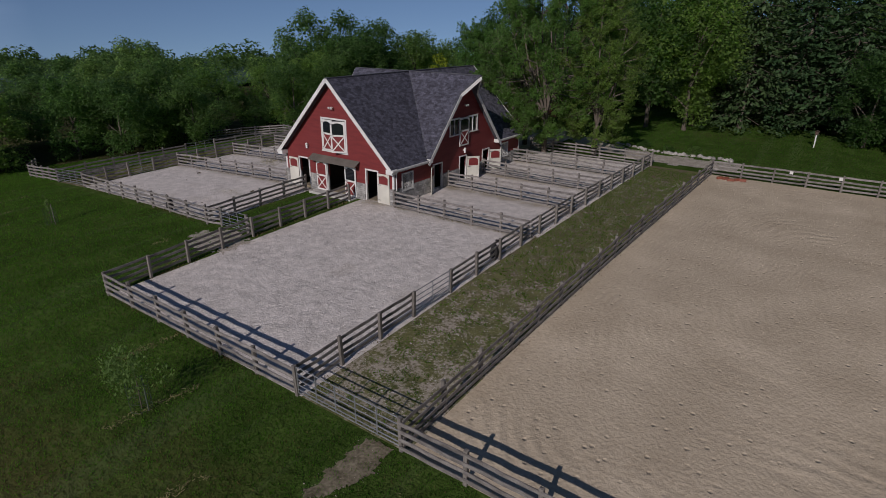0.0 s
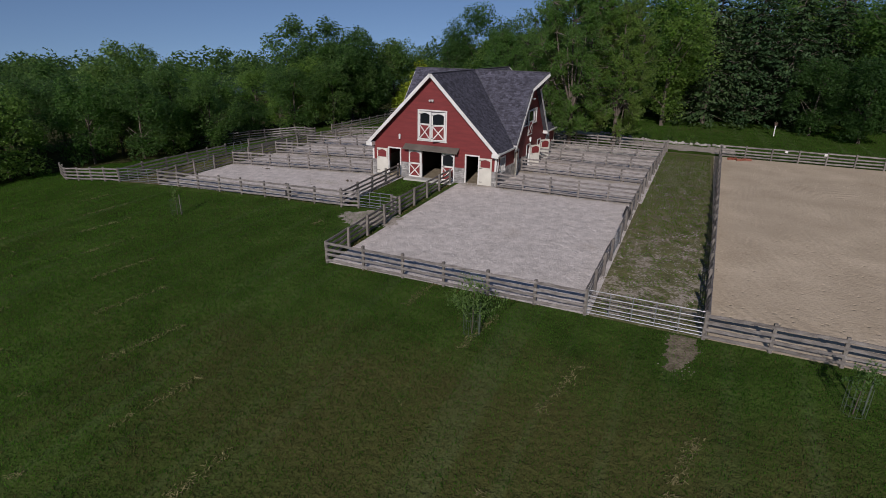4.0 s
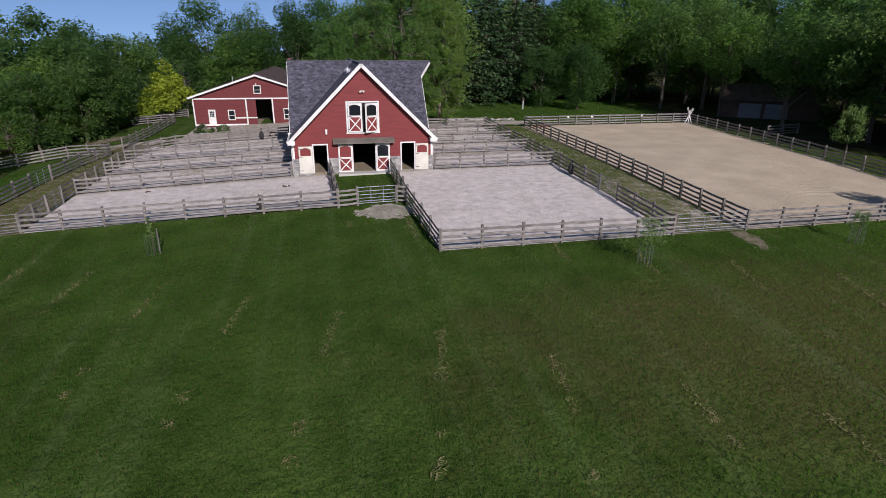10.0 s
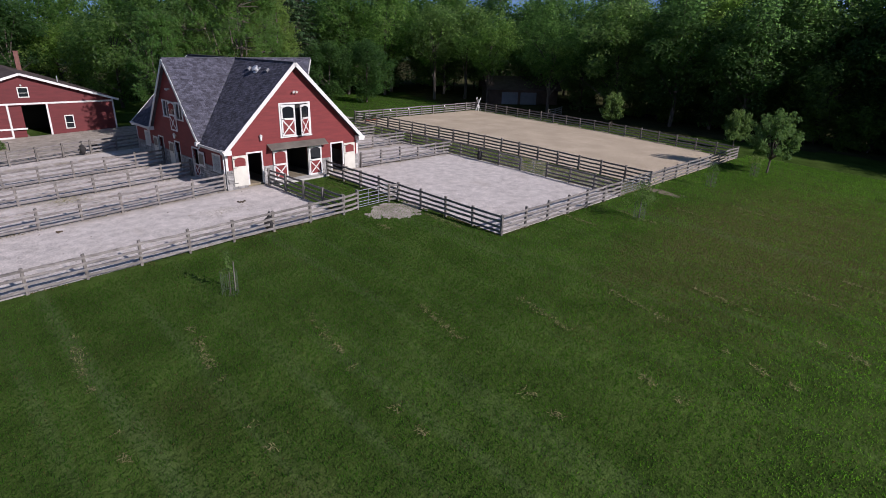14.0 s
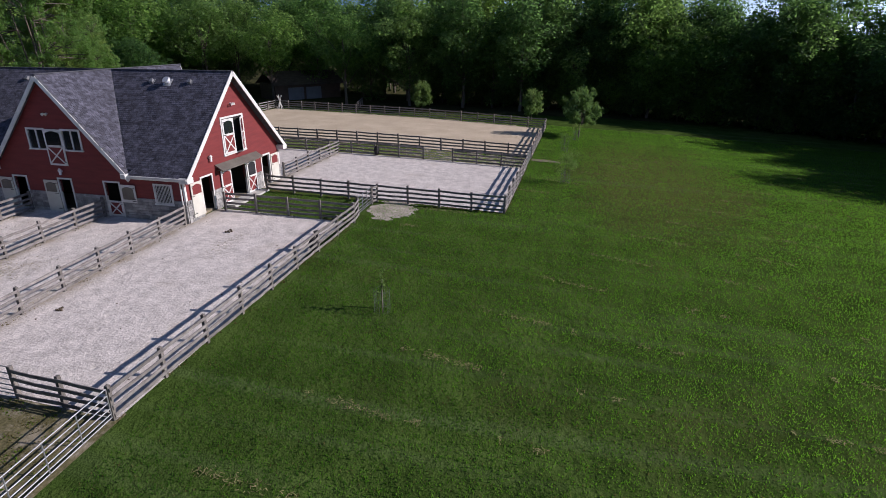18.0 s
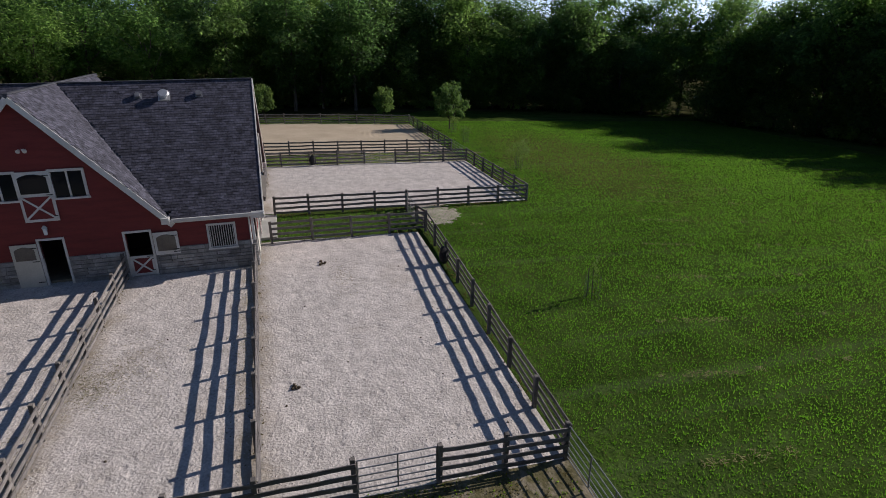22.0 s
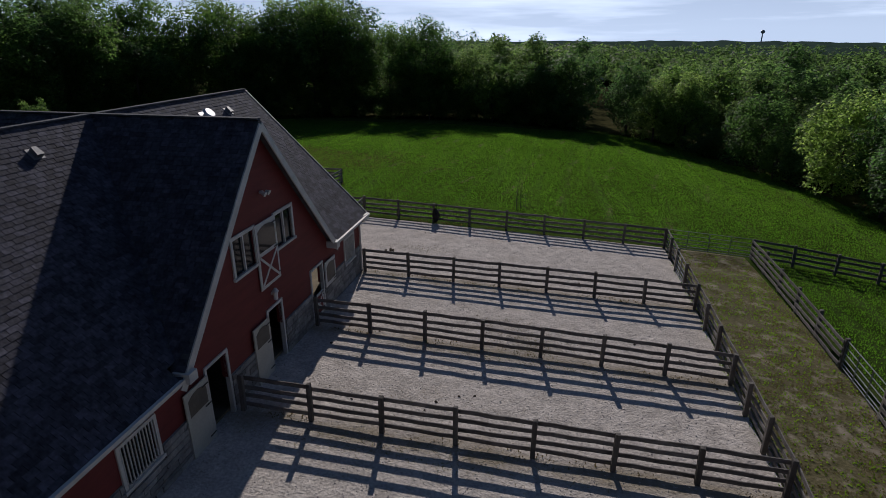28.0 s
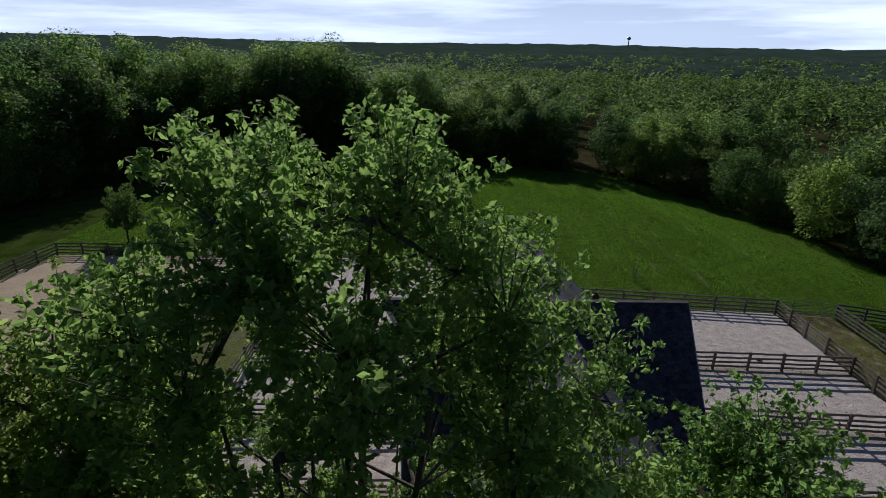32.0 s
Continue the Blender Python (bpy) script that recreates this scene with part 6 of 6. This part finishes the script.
def fringe(n, a, c, seed):
    """Weeds along the foot of a fence from a to c."""
    rng = np.random.RandomState(seed)
    s, off = rng.rand(n), rng.normal(size=n) * 0.14
    d = np.array(c) - np.array(a)
    u = d / np.hypot(*d)
    x, y = a[0] + d[0] * s - u[1] * off, a[1] + d[1] * s + u[0] * off
    keep = patchy(x * 0.6, y * 0.6, -0.05)
    return x[keep], y[keep]


lines = [(B, (17.55, 6.0)), (A, P2), (P2, (2.25, -0.9)), (D, P1), ((-6.4, 0.1), (-22.6, -0.2)), ((-6.4, 6.3), (-22.6, 6.35)), ((-6.4, 12.3), (-22.6, 12.1)), (A, B), ((6.4, -0.2), (17.5, -0.2)), ((6.4, 6.9), (17.5, 6.9)), (C, (23.3, 24.1)), (P1, (-2.95, -0.7))]
pts = [fringe(380, a, c, 40 + k) for k, (a, c) in enumerate(lines)]
fx, fy = np.concatenate([p[0] for p in pts]), np.concatenate([p[1] for p in pts])
wd = np.random.RandomState(60)
ang_, hh = wd.rand(len(fx)) * math.tau, 0.02 + 0.07 * wd.rand(len(fx))
wv = np.stack([np.stack([fx - np.cos(ang_) * 0.04, fy - np.sin(ang_) * 0.04, land(fx, fy)], 1), np.stack([fx + np.cos(ang_) * 0.04, fy + np.sin(ang_) * 0.04, land(fx, fy)], 1), np.stack([fx + wd.normal(size=len(fx)) * 0.05, fy + wd.normal(size=len(fx)) * 0.05, land(fx, fy) + 0.03 + hh], 1)], 1).reshape(-1, 3)
tagged(mesh_from("fence_weeds", wv, np.arange(len(wv)).reshape(-1, 3), DRYBLADES), "thin weeds along the foot of the fences", "weeds", kind="stuff")

rng = np.random.RandomState(12)
line_x = np.array([-30, -25.5, -21, -17, -12.6, -8.2, -4.0, 0.3, 4.4, 8.8, 13.0, 17.5, 22.0, 26.4])
N = 26000
pick = rng.randint(0, len(line_x), N)
cy = rng.uniform(-58, -13, N)
cx = line_x[pick] + (cy + 30) * 0.12 + rng.normal(size=N) * 0.13 + 0.5 * np.sin(cy * 0.21 + pick)
keep = in_field(cx, cy) & (np.sin(cy * 0.9 + pick * 2.2) + np.sin(cy * 0.37 + pick) + 0.7 * np.sin(cy * 4.3 + pick * 5) > 0.75)
cx, cy = cx[keep], cy[keep]
a, ln, wd = rng.rand(len(cx)) * math.tau, 0.03 + 0.07 * rng.rand(len(cx)), 0.006 + 0.011 * rng.rand(len(cx)) ** 2
cz = land(cx, cy) + 0.05 + 0.03 * rng.rand(len(cx))
ux, uy = np.cos(a), np.sin(a)
quad = [np.stack([cx + i * ux * ln - j * uy * wd, cy + i * uy * ln + j * ux * wd, cz + i * 0.012], 1) for i, j in ((-1, -1), (1, -1), (1, 1), (-1, 1))]
v = np.stack(quad, 1).reshape(-1, 3)
tagged(mesh_from("clippings", v, np.arange(len(v)).reshape(-1, 4), STRAW), "pale dry clippings lying in mowing lines on the grass", "clippings", kind="stuff")


def pebbles(name, n, x0, x1, y0, y1, ok, lo, hi, mat, seed, lift=0.03):
    rng = np.random.RandomState(seed)
    x, y = rng.uniform(x0, x1, n), rng.uniform(y0, y1, n)
    keep = ok(x, y)
    x, y = x[keep], y[keep]
    z = land(x, y) + lift
    r = lo + (hi - lo) * rng.rand(len(x)) ** 3
    octa = np.array([(1, 0, 0), (0, 1, 0), (-1, 0, 0), (0, -1, 0), (0, 0, 0.75)], float)
    p = octa[None] * (0.7 + 0.6 * rng.rand(len(x), 5, 1)) * r[:, None, None]
    ang = rng.rand(len(x)) * math.tau
    c, s = np.cos(ang)[:, None], np.sin(ang)[:, None]
    q = np.stack([p[..., 0] * c - p[..., 1] * s + x[:, None], p[..., 0] * s + p[..., 1] * c + y[:, None], p[..., 2] + z[:, None]], -1)
    f = np.array([(0, 1, 4), (1, 2, 4), (2, 3, 4), (3, 0, 4)])
    return mesh_from(name, q.reshape(-1, 3), (f[None] + 5 * np.arange(len(x))[:, None, None]).reshape(-1, 3), mat)


tagged(pebbles("dung_crumbs", 420, -22.2, -2.8, -9.0, 12, lambda x, y: ((y < 0) | (x < -6.2)) & patchy(x * 0.35, y * 0.35, 0.15), 0.02, 0.075, DUNG, 14), "dark crumbs of dung trodden into the gravel", "dung", kind="stuff")
tagged(pebbles("gravel_stones", 26000, -22.2, -2.6, -9.2, 20.5, lambda x, y: (y < 0) | (x < -5.9), 0.01, 0.035, PEBBLE, 15), "loose pale stones of the gravel runs", "gravel", kind="stuff")
tagged(pebbles("gravel_stones", 18000, 2.9, 17.5, -19, 0.2, lambda x, y: x > 2.9, 0.01, 0.035, PEBBLE, 16), "loose pale stones of the front paddock", "gravel", kind="stuff")
tagged(pebbles("lane_stones", 9000, 17.8, 22.5, -19, 20, lambda x, y: ~patchy(x, y, 0.1), 0.01, 0.035, PEBBLE, 17, 0.02), "loose pale stones on the worn lane", "gravel", kind="stuff")
tagged(pebbles("sand_clods", 5000, 23.2, 44.8, -18.8, 23.2, lambda x, y: x > 23.2, 0.01, 0.04, SAND, 18), "small clods and hoof marks in the arena sand", "sand", kind="stuff")
tagged(pebbles("gate_stones", 500, 20.0, 23.5, -23.6, -19.5, lambda x, y: ragged(x, y, 21.7, -21.1, 0.8, 2.0), 0.01, 0.035, BARE, 19, 0.02), "small stones on the bare ground at the lane gate", "gravel", kind="stuff")
tagged(tufts("lane_straw", 22000, -27.6, -22.9, -9.3, 21, lambda x, y: patchy(x, y, -0.1), 0.05, 0.06, DRYBLADES, 8), "dry brown grass on the trodden lane", "grass", kind="stuff")


def wisps(name, label, spots, seed):
    """Loose strands of hay scattered round a few spots."""
    r = np.random.RandomState(seed)
    x = np.concatenate([cx + r.normal(size=n) * sx for cx, cy, sx, sy, n in spots])
    y = np.concatenate([cy + r.normal(size=n) * sy for cx, cy, sx, sy, n in spots])
    a, ln = r.rand(len(x)) * math.tau, 0.03 + 0.05 * r.rand(len(x))
    z = land(x, y) + 0.04 + 0.015 * r.rand(len(x))
    dx, dy = np.cos(a), np.sin(a)
    v = np.stack([np.stack([x - dx * ln, y - dy * ln, z], 1), np.stack([x + dx * ln, y + dy * ln, z + 0.012], 1), np.stack([x + dx * ln - dy * 0.008, y + dy * ln + dx * 0.008, z + 0.004], 1), np.stack([x - dx * ln - dy * 0.008, y - dy * ln + dx * 0.008, z], 1)], 1).reshape(-1, 3)
    return tagged(mesh_from(name, v, np.arange(len(v)).reshape(-1, 4), STRAW), label, "hay", kind="stuff")


wisps("hay_wisps", "loose yellowish hay scattered on the gravel runs", [(-15.5, 5.6, 0.7, 0.5, 700), (-8.2, -4.2, 1.1, 0.5, 380), (-14.5, 4.6, 1.2, 0.8, 700), (-15.5, 6.9, 3.0, 0.3, 800), (-12.0, 12.9, 2.6, 0.35, 600), (-13.0, 0.6, 3.5, 0.3, 500), (-11.0, 10.8, 3.0, 0.9, 260), (-9.5, -8.9, 2.5, 0.3, 260)], 71)

# ---- loose things ----
rl = random.Random(55)


def blob_mesh(bm, c, r, squash=(1, 1, 1), seed=0, sub=2, rough=0.25):
    got = bmesh.ops.create_icosphere(bm, subdivisions=sub, radius=1.0)
    for v in got["verts"]:
        k = 1 + rough * noise.noise(v.co * 1.7 + Vector((seed * 3.1, seed, 0)))
        v.co = Vector(c) + Vector((v.co.x * squash[0], v.co.y * squash[1], v.co.z * squash[2])) * r * k
    return bm


def hay_bag(x, y, dx, dy, h=1.15):
    """A full net bag hung by a rope from the top of a fence post."""
    z = gz(x, y)
    t = thing("hay_bag", "black hay net hanging from a fence post", "hay bag", "hay bags", at=(x, y, z))
    bm = blob_mesh(bmesh.new(), (dx * 0.22, dy * 0.22, h * 0.5), 0.36, (0.75, 0.75, 1.35), rl.random() * 9, 2, 0.35)
    part("bag", bm, NET, t)
    bm = tube((dx * 0.16, dy * 0.16, h * 0.5 + 0.4), (dx * 0.1, dy * 0.1, FENCE_H), 0.02)
    part("rope", bm, NET, t)
    part("tie", tube((dx * 0.1, dy * 0.1, FENCE_H - 0.12), (dx * 0.1, dy * 0.1, FENCE_H - 0.05), 0.08), NET, t)


hay_bag(-7.85, -9.95, 0, 1)
hay_bag(17.5, -4.4, -1, 0)
hay_bag(-10.4, 21.3, 0, -1)


def sapling(x, y, h, crown, label, dark=False):
    """A young tree inside a ring of wire netting with a stake."""
    t = thing("sapling", label, "young tree", "saplings", at=(x, y, gz(x, y)))
    r = np.random.RandomState(int(abs(x * 10)))
    part("stem", tube((0, 0, -0.1), (0.05, 0.02, h * 0.75), 0.025, 0.012, 6), BARK, t)
    part("stake", tube((0.3, 0.1, -0.1), (0.32, 0.1, 1.55), 0.03, 0.03, 6), POSTWOOD if dark else GREENWIRE, t)
    ring = bmesh.new()
    for k in range(12):
        a, b = k * math.tau / 12, (k + 1) * math.tau / 12
        add_tube(ring, (0.38 * math.cos(a), 0.38 * math.sin(a), 0), (0.38 * math.cos(a), 0.38 * math.sin(a), 1.2), 0.006, 0.006, 3, False)
        for z in (0.1, 0.45, 0.8, 1.18):
            add_tube(ring, (0.38 * math.cos(a), 0.38 * math.sin(a), z), (0.38 * math.cos(b), 0.38 * math.sin(b), z), 0.006, 0.006, 3, False)
    part("wire_guard", ring, GREENWIRE, t, "green wire netting ring")
    cs = np.stack([r.normal(size=14) * crown * 0.4, r.normal(size=14) * crown * 0.4, h * (0.5 + 0.5 * r.rand(14))], 1)
    v, f = leaf_cloud(cs, np.full(14, crown * 0.32), np.full(14, int(40 * crown) + 2), 0.10, r, droop=0.5, shell=0.2, quads=True)
    ob = new("crown", plain_mesh("crown", v, f, WILLOW))
    ob.parent = t


sapling(-13.2, -15.8, 2.2, 0.28, "thin staked sapling in a wire guard on the meadow", True)
sapling(13.2, -23.2, 2.7, 1.55, "bushy young willow in a wire guard near the fence")
sapling(27.5, -22.6, 1.9, 0.6, "small staked sapling in a wire guard near the arena")
sapling(35.5, -23.6, 2.2, 0.7, "small staked sapling in a wire guard near the arena")

# nest box on a white post, on the lawn
post = thing("nest_box", "brown wooden nest box on a white post on the lawn", "nest box", at=(30.0, 43.6, gz(30, 43.6)))
part("pole", box(-0.06, 0.06, -0.06, 0.06, -0.3, 1.45, 0.01), WHITE, post)
part("house", box(-0.16, 0.16, -0.16, 0.16, 1.45, 1.8, 0.01), BROWNWALL, post)
for s in (-1, 1):
    part("roof_board", prism([(0, -0.22, 1.96), (s * 0.24, -0.22, 1.78), (s * 0.24, 0.22, 1.78), (0, 0.22, 1.96)], (0, 0, -1), 0.03), BROWNWALL, post)

# stack of white jump poles in the arena corner, and low red jump blocks
poles = thing("jump_poles", "white jump poles leaning together in the arena corner", "jump poles", at=(47.2, 22.9, gz(47.2, 22.9) + 0.02))
for k in range(6):
    a = k * 1.05
    part("pole", tube((0.55 * math.cos(a), 0.45 * math.sin(a), 0.04), (-0.42 * math.cos(a) + rl.uniform(-0.2, 0.2), -0.35 * math.sin(a), 1.9 + rl.uniform(-0.4, 0.5)), 0.042), WHITE, poles)
for k in range(5):
    x, y = 24.3 + k * 0.45, 22.9 + rl.uniform(-0.3, 0.3)
    b = thing("jump_block", "low dull red jump block on the arena sand", "jump block", "jump blocks", at=(x, y, gz(x, y) + 0.03), rz=rl.uniform(0, 90))
    part("block", box(-0.28, 0.28, -0.12, 0.12, 0, 0.22, 0.02), ORANGE, b)

# letter plates along the arena rail (blank white plates)
for x in (29.5, 33.0, 40.5):
    pl = thing("arena_plate", "small blank white plate on the arena rail", "plate", "arena plates", at=(x, 24.0, gz(x, 24.0) + 1.1))
    part("plate", box(-0.13, 0.13, -0.02, 0.0, -0.1, 0.16, 0.01), WHITE, pl)

# row of rocks along the lawn's edge
for k in range(46):
    s = k / 45
    x = 9.0 + 15.0 * s + rl.uniform(-0.2, 0.2)
    y = 30.6 + max(0, 17 - x) ** 1.4 * 0.20 + rl.uniform(-0.25, 0.25) + 0.3
    r = rl.uniform(0.16, 0.34)
    rk = tagged(link("rock", blob_mesh(bmesh.new(), (0, 0, r * 0.3), r, (1.2, 0.9, 0.7), k, 1, 0.4), ROCK), "grey field rock edging the lawn by the driveway", "rock", "edging rocks")
    rk.matrix_basis = pose(x, y, gz(x, y), 0, 0, rl.uniform(0, 360))
for x, y in ((17.5, 31.6), (20.2, 31.4), (14.6, 33.0)):
    tree("shrub", x, y, 0.35, group="low shrubs")

# droppings on the gravel
for x, y in ((-6.5, -3.2), (-17.3, -1.4)):
    dp = tagged(link("dung", bmesh.new(), DUNG), "small pile of horse dung on the ground", "dung", kind="stuff")
    bm = bmesh.new()
    for k in range(7):
        blob_mesh(bm, (rl.gauss(0, 0.16), rl.gauss(0, 0.12), 0.05), rl.uniform(0.05, 0.09), (1, 1, 0.8), k, 1, 0.2)
    bm.to_mesh(dp.data)
    bm.free()
    dp.matrix_basis = pose(x, y, gz(x, y) + 0.03)

# water tower far off on the southern horizon
tower = thing("water_tower", "pale water tower far off on the wooded horizon", "water tower", at=(-438, -1400, 0))
part("stem", tube((0, 0, -6), (0, 0, 29), 1.6, 1.2, 12), STEEL, tower)
part("tank", blob_mesh(bmesh.new(), (0, 0, 33), 4.6, (1, 1, 0.85), 3, 2, 0.0), STEEL, tower)

# planting and a pipe rail before the low barn
for x, y, s in ((-18.6, 29.4, 0.42), (-15.9, 29.2, 0.38), (-17.3, 29.0, 0.25)):
    tree("shrub", x, y, s, 0, "low shrubs")
rail = thing("pipe_rail", "thin dark pipe rail before the low barn", "rail", at=(-19.4, 28.6, gz(-19.4, 28.6)))
for x in (0, 2.2, 4.4):
    part("rail_post", tube((x, 0, -0.2), (x, 0, 1.0), 0.03), IRON, rail)
part("rail_bar", tube((0, 0, 1.0), (4.4, 0, 1.0), 0.03), IRON, rail)

# tyre hung on the run's back fence
ty = thing("tyre", "old black tyre leaning on the fence", "tyre", at=(-9.2, 21.9, gz(-9.2, 21.9)))
bm = bmesh.new()
for k in range(16):
    a, b = k * math.tau / 16, (k + 1) * math.tau / 16
    add_tube(bm, (0.34 * math.cos(a), 0.02, 0.42 + 0.34 * math.sin(a)), (0.34 * math.cos(b), 0.02, 0.42 + 0.34 * math.sin(b)), 0.11, 0.11, 8, False)
part("tread", bm, NET, ty)
